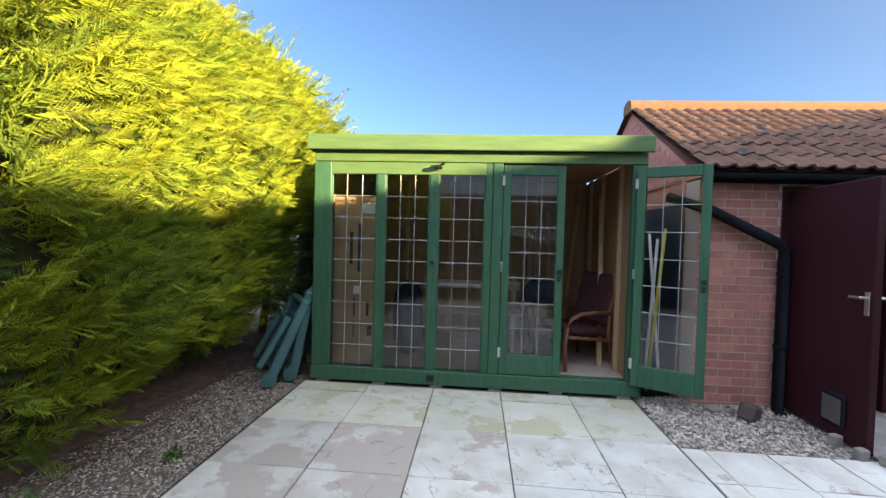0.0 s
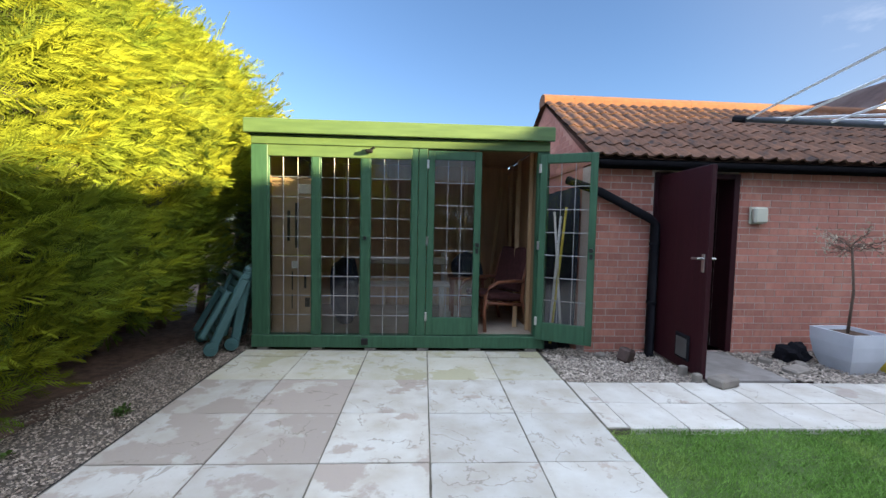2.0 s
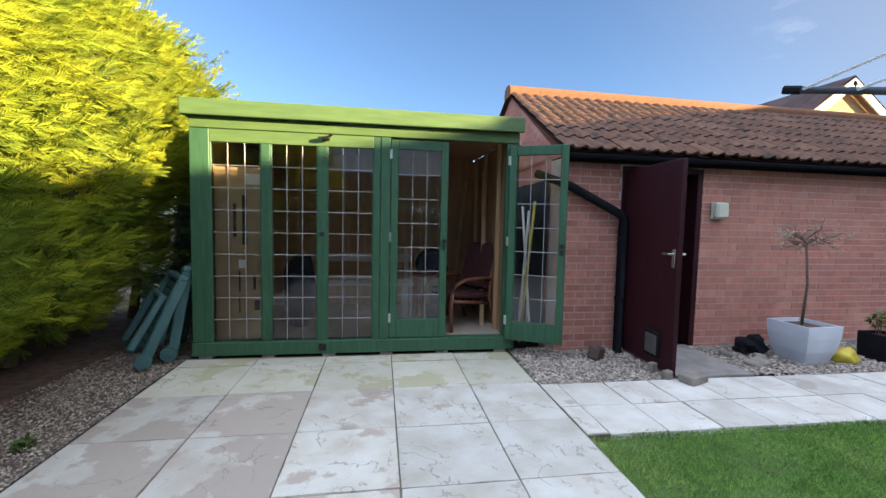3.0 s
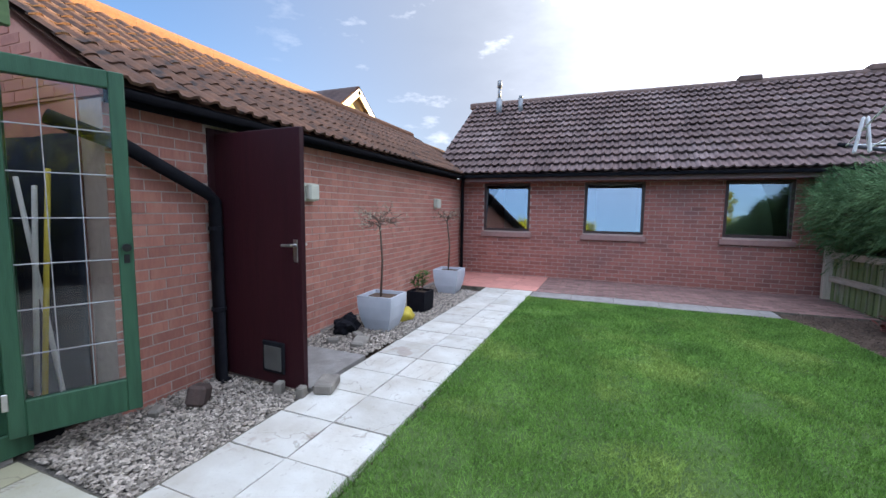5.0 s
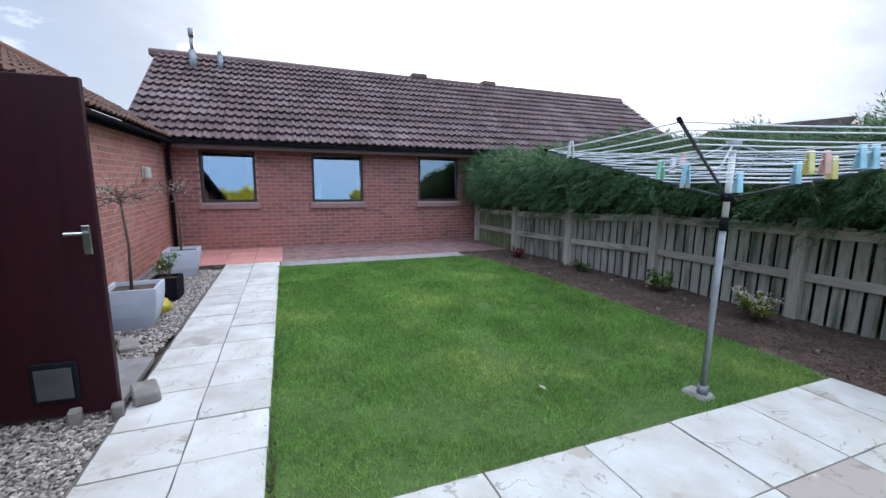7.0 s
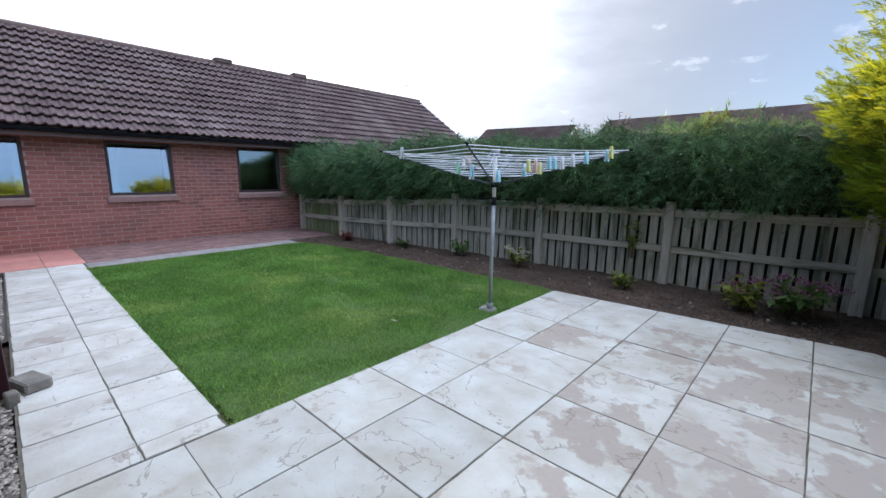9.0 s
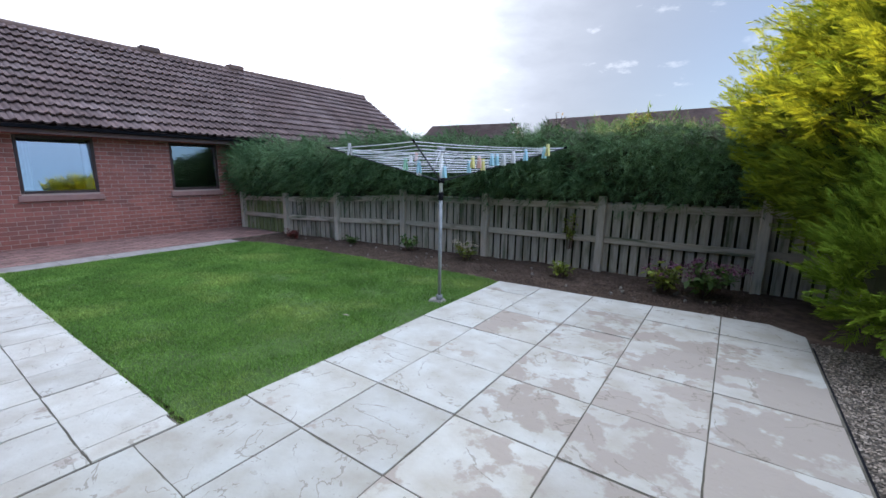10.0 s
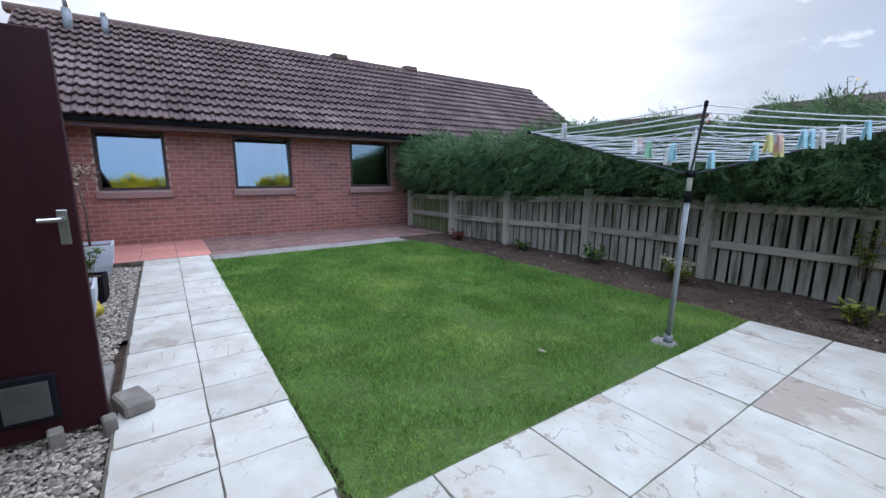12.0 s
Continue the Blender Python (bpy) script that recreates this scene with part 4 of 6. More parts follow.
sp("sill", SX0, 0.028, SX1, 0.155, SY - 0.02, SY + 0.10)
for x in (-1.5, -0.95, -0.4, 0.15, 0.7, 1.3):
    part("foot", box(x, SY, -0.05, x + 0.12, SY + 0.1, 0.028, 0.004), M_concrete, shed)
sp("corner_post", SX0, 0.155, -1.385, 2.098)
sp("corner_post", 1.375, 0.155, SX1, 2.098)
sp("mullion", -0.945, 0.155, -0.865, 1.985, SY + 0.004, SY + 0.066)
sp("mullion", -0.445, 0.155, -0.36, 1.985, SY + 0.004, SY + 0.066)
sp("stile", 0.07, 0.155, 0.135, 2.098, SY + 0.006, SY + 0.066)
sp("stile", 0.138, 0.155, 0.228, 2.098)
sp("head", -1.385, 1.985, 0.07, 2.098, SY + 0.002, SY + 0.068, M_green_h)
sp("head_board", SX0 + 0.005, 2.10, SX1 - 0.005, 2.20, SY - 0.012, SY + 0.06, M_green_h)
sp("fascia", SX0 - 0.04, 2.195, SX1 + 0.02, 2.335, SY - 0.09, SY - 0.055, M_green_h)
sp("fascia_soffit", SX0 - 0.035, 2.203, SX1 + 0.015, 2.218, SY - 0.054, SY - 0.013, M_green_h)
part("side_fascia", box(SX0 - 0.04, SY - 0.054, 2.195, SX0 - 0.01, SB + 0.05, 2.335, 0.004), M_green, shed)
part("side_fascia", box(SX1 - 0.012, SY - 0.054, 2.22, SX1 + 0.02, SB + 0.05, 2.335, 0.004), M_green, shed)
part("roof", box(SX0 - 0.009, SY - 0.054, 2.26, SX1 - 0.013, SB + 0.05, 2.325, 0.004), M_felt, shed, "dark felted flat roof")
structure("ceiling_shed", box(SX0 + 0.05, SY + 0.08, 2.20, SX1 - 0.05, SB - 0.02, 2.245, 0), M_lining, "dark pine ceiling of the summerhouse", "ceiling")
structure("wall_shed_west", box(SX0, SY + 0.07, 0.05, SX0 + 0.04, SB, 2.2, 0.002), M_lining, "pine-lined side wall of the summerhouse", "wall")
structure("wall_shed_east", box(SX1 - 0.04, SY + 0.07, 0.05, SX1, SB, 2.18, 0.002), M_lining, "pine-lined side wall of the summerhouse", "wall")
structure("wall_shed_back", box(SX0 + 0.04, SB - 0.04, 0.05, SX1 - 0.04, SB, 2.2, 0.002), M_lining, "pine-lined back wall of the summerhouse", "wall")
structure("floor_shed", box(SX0 + 0.04, SY + 0.101, 0.03, SX1 - 0.04, SB - 0.04, 0.10, 0.002), M_floor_in, "worn pale floor of the summerhouse", "floor")
for x in (-1.0, -0.4, 0.2, 0.8):
    part("stud", box(x, SB - 0.085, 0.1, x + 0.045, SB - 0.041, 2.2, 0.003), M_batten, shed)
for y in (4.1, 4.7, 5.2):
    part("stud", box(SX1 - 0.085, y, 0.1, SX1 - 0.041, y + 0.045, 2.18, 0.003), M_batten, shed)


def leaded(parent, m, x0, z0, x1, z1, cols, rows, y=0.0):
    """A pane with its lead cames on both faces."""
    pane = part("pane", box(x0 - 0.006, y - 0.002, z0 - 0.006, x1 + 0.006, y + 0.002, z1 + 0.006, 0, m), M_glass, parent, "clear leaded pane")
    pane.visible_shadow = False
    for k in range(1, cols):
        x = x0 + (x1 - x0) * k / cols
        part("lead_came", box(x - 0.0025, y - 0.006, z0, x + 0.0025, y + 0.006, z1, 0.0015, m), M_lead, parent)
    for k in range(1, rows):
        z = z1 - (z1 - z0) * k / rows
        part("lead_came", box(x0, y - 0.0055, z - 0.0032, x1, y + 0.0055, z + 0.0032, 0.0015, m), M_lead, parent)


I4 = Matrix.Translation((0, SY + 0.03, 0))
for a, b in ((-1.385, -0.945), (-0.865, -0.445), (-0.36, 0.07)):
    leaded(shed, I4, a, 0.157, b, 1.983, 3, 9)
    for q in ((a, 0.157, a + 0.012, 1.983), (b - 0.012, 0.157, b, 1.983)):
        part("glazing_bead", box(q[0], SY + 0.010, q[1], q[2], SY + 0.026, q[3], 0.003), M_green, shed, "green glazing bead")


def glazed_leaf(name, m, width, label, y_hinge):
    """A leaf in its own plane: x from the hinge, z up; stiles, rails, leaded pane, furniture."""
    d = thing(name, tuple(m.translation), label, "door", "glazed doors of the summerhouse", "structure")
    z0, z1, s = 0.16, 2.082, 0.072
    for q in ((0.002, z0, s, z1), (width - s, z0, width - 0.002, z1), (s, z1 - s - 0.02, width - s, z1), (s, z0, width - s, z0 + 0.19)):
        part("stile" if q[2] - q[0] < 0.1 else "rail", box(q[0], -0.022, q[1], q[2], 0.022, q[3], 0.005, m), M_green, d)
    leaded(d, m, s, z0 + 0.19, width - s, z1 - s - 0.02, 3, 7)
    for z in (z0 + 0.2, 1.15, z1 - 0.14):
        part("hinge", box(-0.012, -0.03, z - 0.045, 0.014, -0.0225, z + 0.045, 0.003, m), M_steel, d, "pale steel hinge")
    for sgn in (-1, 1):
        part("knob", tube([m @ Vector((width - 0.036, sgn * 0.022, 1.12)), m @ Vector((width - 0.036, sgn * 0.05, 1.12)), m @ Vector((width - 0.036, sgn * 0.062, 1.12))], 0.022, 10), M_black_iron, d, "black iron knob")
        part("keyhole_plate", box(width - 0.05, sgn * 0.0225, 1.03, width - 0.022, sgn * 0.027, 1.08, 0.002, m), M_black_iron, d)
    return d


glazed_leaf("door_2", pose(0.232, SY + 0.024, 0), 0.56, "closed green glazed summerhouse door with leaded pane", SY)
glazed_leaf("door_3", pose(1.395, SY - 0.035, -0.02, 0, 0, math.degrees(math.atan2(-0.25, 0.50))), 0.56, "green glazed summerhouse door swung wide open", SY)
lamp = thing("wall_light", (-0.37, SY - 0.03, 2.10), "small black light under the fascia", "light")
part("body", box(-0.40, SY - 0.075, 2.03, -0.33, SY - 0.013, 2.065, 0.01), M_black, lamp)
part("arm", tube([(-0.35, SY - 0.05, 2.06), (-0.31, SY - 0.06, 2.085)], 0.012, 8), M_black, lamp)
part("latch", box(-0.42, SY - 0.014, 1.15, -0.39, SY + 0.003, 1.19, 0.004), M_black_iron, shed, "black iron latch")
part("floor_bolt", box(-0.43, SY - 0.035, 0.06, -0.36, SY - 0.0205, 0.13, 0.006), M_black_iron, shed, "black floor bolt")

# inside the summerhouse
carton = thing("cardboard_box", (-1.16, 3.87, 0.1), "tall brown cardboard box behind the glass", "box")
part("box_body", box(-1.40, 3.76, 0.10, -0.93, 4.0, 1.78, 0.008), M_card, carton)
part("packing_label", box(-1.12, 3.7555, 1.62, -0.99, 3.7585, 1.72, 0), M_paper, carton, "white paper label")
part("packing_label", box(-1.19, 3.7555, 0.83, -1.13, 3.7585, 0.91, 0), M_paper, carton, "small white label")
part("tape", box(-1.39, 3.7555, 0.955, -0.935, 3.7585, 0.975, 0), M_yellow, carton, "yellow packing strap")
for x0, z0, x1, z1 in ((-1.155, 1.05, -1.115, 1.52), (-1.235, 1.12, -1.205, 1.44), (-1.19, 0.60, -1.175, 0.80), (-1.19, 0.40, -1.178, 0.56), (-1.06, 0.62, -1.035, 0.76), (-1.05, 0.42, -1.0, 0.52)):
    part("print_bar", box(x0, 3.7555, z0, x1, 3.7585, z1, 0), M_ink, carton)
bench = thing("bench", (-0.1, 4.75, 0.1), "pale timber bench standing inside the shed", "bench")
for y in (4.60, 4.72, 4.84):
    part("slat", box(-0.65, y, 0.52, 0.55, y + 0.10, 0.55, 0.005), M_bench, bench)
for x in (-0.58, 0.42):
    for y in (4.62, 4.86):
        part("leg", box(x, y, 0.10, x + 0.05, y + 0.05, 0.518, 0.004), M_bench, bench)
part("backrest", box(-0.65, 4.96, 0.78, 0.55, 4.99, 0.88, 0.005), M_bench, bench)
for x in (-0.6, 0.45):
    part("back_post", box(x, 4.992, 0.10, x + 0.05, 5.03, 0.95, 0.004), M_bench, bench)
bag = bmesh.new()
bmesh.ops.create_icosphere(bag, subdivisions=3, radius=0.5)
for v in bag.verts:
    v.co = Vector((v.co.x * 0.36, v.co.y * 0.30, math.copysign(abs(2 * v.co.z) ** 0.7, v.co.z) * 0.40)) * (1 + 0.25 * noise.noise(v.co * 3.1)) + Vector((-0.74, 4.4, 0.50))
tagged(part("rucksack", bag, M_navy, None, "", True), "dark navy cloth bag slumped on the shed floor", "bag")
side_table = thing("side_table", (0.85, 4.95, 0.1), "small dark side table in the shed", "table")
part("top", box(0.55, 4.75, 0.60, 1.05, 5.2, 0.63, 0.006), M_chairwood, side_table)
for x in (0.58, 0.98):
    for y in (4.78, 5.13):
        part("leg", box(x, y, 0.1, x + 0.04, y + 0.04, 0.598, 0.004), M_chairwood, side_table)
coat = bmesh.new()
bmesh.ops.create_icosphere(coat, subdivisions=3, radius=0.5)
for v in coat.verts:
    v.co = Vector((v.co.x * 0.44, v.co.y * 0.36, max(v.co.z, -0.25) * 0.42)) * (1 + 0.3 * noise.noise(v.co * 2.6)) + Vector((0.82, 4.97, 0.745))
tagged(part("jacket", coat, M_navy, None, "", True), "crumpled navy jacket on the side table", "jacket")

chair = thing("armchair", (1.05, 4.35, 0.1), "bentwood armchair with dark red upholstery", "chair")
CM = pose(1.06, 4.38, 0.10, 0, 0, -62)
def cpt(*p):
    return CM @ Vector(p)
for s in (-1, 1):
    x = 0.27 * s
    arc = [cpt(x, -0.30, 0.0), cpt(x, -0.315, 0.25), cpt(x, -0.30, 0.42), cpt(x, -0.24, 0.52), cpt(x, -0.12, 0.565), cpt(x, 0.1, 0.57), cpt(x, 0.26, 0.555)]
    part("arm", tube(arc, 0.021, 8), M_chairwood, chair, smooth=True)
    part("rear_leg", tube([cpt(x, 0.34, 0.0), cpt(x, 0.25, 0.33), cpt(x, 0.27, 0.60), cpt(x, 0.36, 0.88)], 0.020, 8), M_chairwood, chair, smooth=True)
    part("seat_rail", tube([cpt(x, -0.30, 0.34), cpt(x, 0.26, 0.27)], 0.018, 8), M_chairwood, chair, smooth=True)
part("seat", box(-0.25, -0.28, 0.33, 0.25, 0.26, 0.42, 0.03, CM @ pose(0, 0, 0, -6)), M_fabric, chair, "dark red seat cushion")
part("backrest", box(-0.25, -0.03, 0, 0.25, 0.04, 0.56, 0.03, CM @ pose(0, 0.22, 0.42, -14)), M_fabric, chair, "dark red back cushion")
for k, (a, b) in enumerate((((1.32, 4.25, 0.1), (1.43, 4.75, 1.95)), ((1.15, 5.35, 0.1), (1.35, 5.5, 1.9)), ((0.75, 5.40, 0.1), (0.70, 5.5, 1.6)), ((1.0, 5.38, 0.1), (0.95, 5.5, 1.8)))):
    d = (Vector(b) - Vector(a))
    m = Matrix.Translation(a) @ d.to_track_quat("Z", "Y").to_matrix().to_4x4()
    tagged(part("batten", box(-0.025, -0.012, 0, 0.025, 0.012, d.length, 0.003, m), M_batten), "pine batten leaning against the shed wall", "timber", "leaning battens")


def broom(a, b, material, label):
    t = thing("garden_tool", a, label, "garden tool", "tools beside the shed")
    part("pole", tube([a, b], 0.014, 8), material, t, smooth=True)
    part("head", box(-0.09, -0.02, -0.02, 0.09, 0.02, 0.05, 0.01, Matrix.Translation(a)), M_black, t)


# backdrop sheet added so the gap beside the shed looks dark, not lit brick
sheet = bmesh.new()
cols = [[sheet.verts.new((1.905 + 0.02 * math.sin(k * 1.3 + z), 3.86 + 0.1 * k, z)) for z in (0.0, 0.6, 1.2, 1.78)] for k in range(16)]
for p, q in zip(cols, cols[1:]):
    for k in range(3):
        sheet.faces.new((p[k], q[k], q[k + 1], p[k + 1]))
bmesh.ops.solidify(sheet, geom=sheet.faces[:], thickness=0.012)
tagged(part("tarpaulin", sheet, M_navy, None, "", True), "dark navy sheet added along the garage end wall to darken the gap", "tarpaulin")
broom((1.60, 3.74, 0.0), (1.80, 3.93, 1.55), M_yellow, "yellow-handled tool leaning in the gap beside the shed")
broom((1.64, 3.90, 0.0), (1.77, 4.02, 1.45), M_white, "pale-handled tool leaning in the gap beside the shed")
broom((1.76, 3.82, 0.0), (1.72, 4.10, 1.5), M_white, "thin pale-handled tool beside the shed")


# folded garden chairs beside the summerhouse
def folded_lounger(x, y, lean, turn, high, label):
    """A resin lounger folded flat and leaned on its end: broad side rails, slats, a leg frame, wheels."""
    t = thing("folded_lounger", (x, y, 0.0), label, "garden lounger", "folded resin loungers")
    m = pose(x, y, 0.0, lean, 0, turn)
    for s in (-1, 1):
        part("side_rail", box(s * 0.25 - 0.022, -0.045, 0.03, s * 0.25 + 0.022, 0.045, high, 0.014, m), M_teal, t)
        part("leg", box(s * 0.19 - 0.018, -0.16, 0.10, s * 0.19 + 0.018, -0.10, high * 0.78, 0.012, m @ pose(0, 0, 0, -5)), M_teal, t)
        wheel = part("wheel", tube([m @ Vector((s * 0.29 - 0.022, -0.02, 0.065)), m @ Vector((s * 0.29 + 0.022, -0.02, 0.065))], 0.065, 16), M_teal, t, "moulded teal wheel")
        part("axle_cap", tube([m @ Vector((s * 0.315, -0.02, 0.065)), m @ Vector((s * 0.322, -0.02, 0.065))], 0.02, 10), M_teal, wheel)
    for k in range(9):
        z = 0.14 + k * (high - 0.22) / 8
        part("slat", box(-0.228, -0.014, z - 0.028, 0.228, 0.012, z + 0.028, 0.006, m), M_teal, t)
    part("cross_bar", box(-0.172, -0.15, high * 0.72, 0.172, -0.115, high * 0.72 + 0.04, 0.01, m @ pose(0, 0, 0, -5)), M_teal, t)
    part("end_rail", box(-0.272, -0.045, high - 0.02, 0.272, 0.045, high + 0.045, 0.02, m), M_teal, t)


folded_lounger(-2.02, 3.62, -24, -55, 0.80, "teal resin lounger folded and leaned against the shed")
folded_lounger(-1.80, 3.86, -10, -75, 0.82, "teal resin lounger standing folded beside the shed")

# ---- pots along the wall ----
def tapered_pot(x, y, top, bottom, height, material, label, turn=0.0):
    p = thing("planter", (x, y, -0.03), label, "plant pot", "pots along the wall")
    bm = bmesh.new()
    rings = []
    prof = [(0, 0, bottom), (0, 0.35, bottom + 0.62 * (top - bottom)), (0, 0.7, bottom + 0.92 * (top - bottom)), (0, 1.0, top), (1, 1.0, top - 0.045), (1, 0.9, top - 0.05), (1, 0.9, 0.01)]
    m = pose(x, y, -0.03, 0, 0, turn)
    for _, hz, w in prof:
        rings.append([bm.verts.new(m @ Vector((sx * w / 2, sy * w / 2, hz * height))) for sx, sy in ((-1, -1), (1, -1), (1, 1), (-1, 1))])
    for a, c in zip(rings, rings[1:]):
        for k in range(4):
            bm.faces.new((a[k], a[(k + 1) % 4], c[(k + 1) % 4], c[k]))
    bm.faces.new(rings[0][::-1])
    part("pot", bm, material, p)
    part("compost", box(-(top - 0.05) / 2, -(top - 0.05) / 2, 0.86 * height, (top - 0.05) / 2, (top - 0.05) / 2, 0.91 * height, 0.006, m), M_soil, p, "dark compost")
    return p


def twig_tree(x, y, z, trunk, spread, count, seed, label, leaves=None):
    g = random.Random(seed)
    t = thing("potted_tree", (x, y, z), label, "small tree", "small trees in pots")
    top = Vector((x + g.uniform(-0.03, 0.03), y + g.uniform(-0.03, 0.03), z + trunk))
    mid = Vector((x + 0.018, y - 0.012, z + trunk * 0.5))
    part("trunk", tube([(x, y, z), mid, top], 0.014, 7, taper=0.7), M_twig, t, smooth=True)
    bm = bmesh.new()
    tips = []
    for _ in range(count):
        d = Vector((g.gauss(0, 1), g.gauss(0, 1), g.uniform(-0.15, 0.9))).normalized()
        a = top + Vector((0, 0, g.uniform(-0.04, 0.05)))
        b = a + d * spread * g.uniform(0.35, 0.7)
        tube([a, a.lerp(b, 0.5) + Vector((0, 0, 0.02)), b], 0.005, 4, bm, 0.6)
        for _ in range(5):
            e = (d + Vector((g.gauss(0, 0.7), g.gauss(0, 0.7), g.gauss(0.1, 0.5)))).normalized()
            s = a.lerp(b, g.uniform(0.4, 1.0))
            c = s + e * spread * g.uniform(0.25, 0.6)
            tube([s, s.lerp(c, 0.5) + Vector((0, 0, g.uniform(-0.015, 0.015))), c], 0.0028, 3, bm, 0.4)
            tips.append(c)
    tagged(part("twig_head", bm, M_twig, t, "fine bare twigs"), kind="stuff")
    lm = bmesh.new()
    for c in tips:
        for _ in range(2):
            o = c + Vector((g.gauss(0, 0.03), g.gauss(0, 0.03), g.gauss(0, 0.03)))
            d = Vector((g.gauss(0, 1), g.gauss(0, 1), g.gauss(0, 1))).normalized() * 0.02
            e = d.cross(Vector((0.3, 0.9, 0.2))).normalized() * 0.008
            lm.faces.new([lm.verts.new(o + q) for q in (-d, e, d, -e)])
    part("leaves", lm, leaves or M_leaf, t, "few small leaves")
    return t


tapered_pot(4.40, 3.15, 0.42, 0.27, 0.40, M_pot, "square pale grey planter tapering towards its foot", 3)
twig_tree(4.40, 3.17, 0.325, 0.84, 0.30, 18, 3, "slender standard tree with a sparse twiggy head", M_petal_w)
tapered_pot(5.32, 3.10, 0.27, 0.25, 0.28, M_black, "square black plastic plant pot", -4)
tapered_pot(6.62, 3.18, 0.42, 0.27, 0.40, M_pot, "square pale grey planter tapering towards its foot", 2)
twig_tree(6.62, 3.20, 0.325, 0.84, 0.26, 12, 8, "slender standard tree with a sparse twiggy head", M_petal_w)


def leafy(name, x, y, z, spread, height, stems, leaf, material, seed, label, category="plant", flowers=None, flower_label=""):
    """A small shrub: stems with many pointed leaves, and flower heads of small petals."""
    g = random.Random(seed)
    t = thing(name, (x, y, z), label, category)
    sm, lm, fm = bmesh.new(), bmesh.new(), bmesh.new()
    for k in range(stems):
        a = 2 * math.pi * (k + g.random()) / stems
        r = spread * g.uniform(0.25, 1.0)
        tip = Vector((x + math.cos(a) * r, y + math.sin(a) * r, z + height * g.uniform(0.55, 1.0)))
        base = Vector((x + math.cos(a) * 0.03, y + math.sin(a) * 0.03, z - 0.02))
        mid = base.lerp(tip, 0.5) + Vector((0, 0, 0.1 * height))
        tube([base, mid, tip], 0.005, 4, sm, 0.6)
        for _ in range(11):
            s = mid.lerp(tip, g.uniform(-0.5, 1.0))
            d = Vector((g.gauss(0, 1), g.gauss(0, 1), g.gauss(0.15, 0.5))).normalized()
            w = d.cross(Vector((0, 0, 1))).normalized() * leaf * 0.33
            e = s + d * leaf * g.uniform(0.7, 1.3)
            h = s.lerp(e, 0.45) + Vector((0, 0, leaf * 0.12))
            lm.faces.new([lm.verts.new(q) for q in (s, h + w, e, h - w)])
        if flowers:
            for _ in range(26):
                c = tip + Vector((g.gauss(0, 0.035), g.gauss(0, 0.035), 0.02 + abs(g.gauss(0, 0.025))))
                d = Vector((g.gauss(0, 1), g.gauss(0, 1), g.gauss(0, 1))).normalized() * 0.013
                e = d.cross(Vector((0.2, 0.4, 0.9))).normalized() * 0.011
                fm.faces.new([fm.verts.new(c + q) for q in (-d, e, d, -e)])
    part("stems", sm, M_twig, t)
    tagged(part("leaves", lm, material, t), kind="stuff")
    if flowers:
        tagged(part("blossom", fm, flowers, t, flower_label), kind="stuff")
    else:
        fm.free()
    return t


leafy("potted_shrub", 5.32, 3.10, 0.21, 0.16, 0.36, 7, 0.07, M_leaf, 21, "leafy green shrub growing in the black pot")
sack = bmesh.new()
bmesh.ops.create_icosphere(sack, subdivisions=3, radius=0.5)
for v in sack.verts:
    v.co = Vector((v.co.x * 0.24, v.co.y * 0.2, max(v.co.z, -0.3) * 0.2)) * (1 + 0.35 * noise.noise(v.co * 3.3)) + Vector((4.80, 3.06, 0.03))
tagged(part("yellow_bag", sack, M_yellow, None, "", True), "crumpled yellow plastic bag behind the planter", "bag")
rag = bmesh.new()
bmesh.ops.create_icosphere(rag, subdivisions=3, radius=0.5)
for v in rag.verts:
    v.co = Vector((v.co.x * 0.30, v.co.y * 0.24, max(v.co.z, -0.3) * 0.24)) * (1 + 0.5 * noise.noise(v.co * 3.7)) + Vector((4.08, 3.42, 0.05))
tagged(part("dark_bag", rag, M_black), "dark crumpled bag beside the planter", "bag")

# plants in the bed
leafy("hydrangea", -0.78, -2.72, -0.03, 0.38, 0.42, 20, 0.11, M_leaf, 31, "hydrangea bush with dusky purple flower heads", "shrub", M_petal_p, "dusky purple flower heads")
leafy("hydrangea", -0.38, -2.66, -0.03, 0.26, 0.36, 12, 0.11, M_leaf_y, 32, "hydrangea bush with fading purple flower heads", "shrub", M_petal_p, "dusky purple flower heads")
leafy("hydrangea", 2.50, -2.70, -0.03, 0.22, 0.30, 9, 0.09, M_leaf_y, 33, "small hydrangea with faded cream flower heads", "shrub", M_petal_w, "faded cream flower heads")
leafy("weed", -2.12, 1.25, -0.03, 0.22, 0.10, 12, 0.05, M_leaf, 39, "low green weeds growing in the gravel")
leafy("weed", -2.16, 0.82, -0.03, 0.20, 0.09, 14, 0.05, M_leaf, 45, "low green weeds growing in the gravel")
leafy("weed", -2.18, 1.62, -0.03, 0.16, 0.08, 9, 0.05, M_leaf, 40, "low green weeds growing in the gravel")
leafy("weed", -1.85, 2.2, -0.03, 0.07, 0.06, 5, 0.04, M_leaf, 44, "small green weed growing in the gravel")
leafy("bed_plant", 3.72, -2.75, -0.03, 0.20, 0.26, 9, 0.09, M_leaf, 34, "small green leafy plant in the bed")
leafy("bed_plant", 5.0, -2.55, -0.03, 0.16, 0.17, 8, 0.08, M_leaf, 35, "low green plant in the bed")
leafy("bed_plant", 6.35, -2.25, -0.03, 0.20, 0.20, 9, 0.08, M_red_leaf, 36, "low red-leaved plant in the bed")
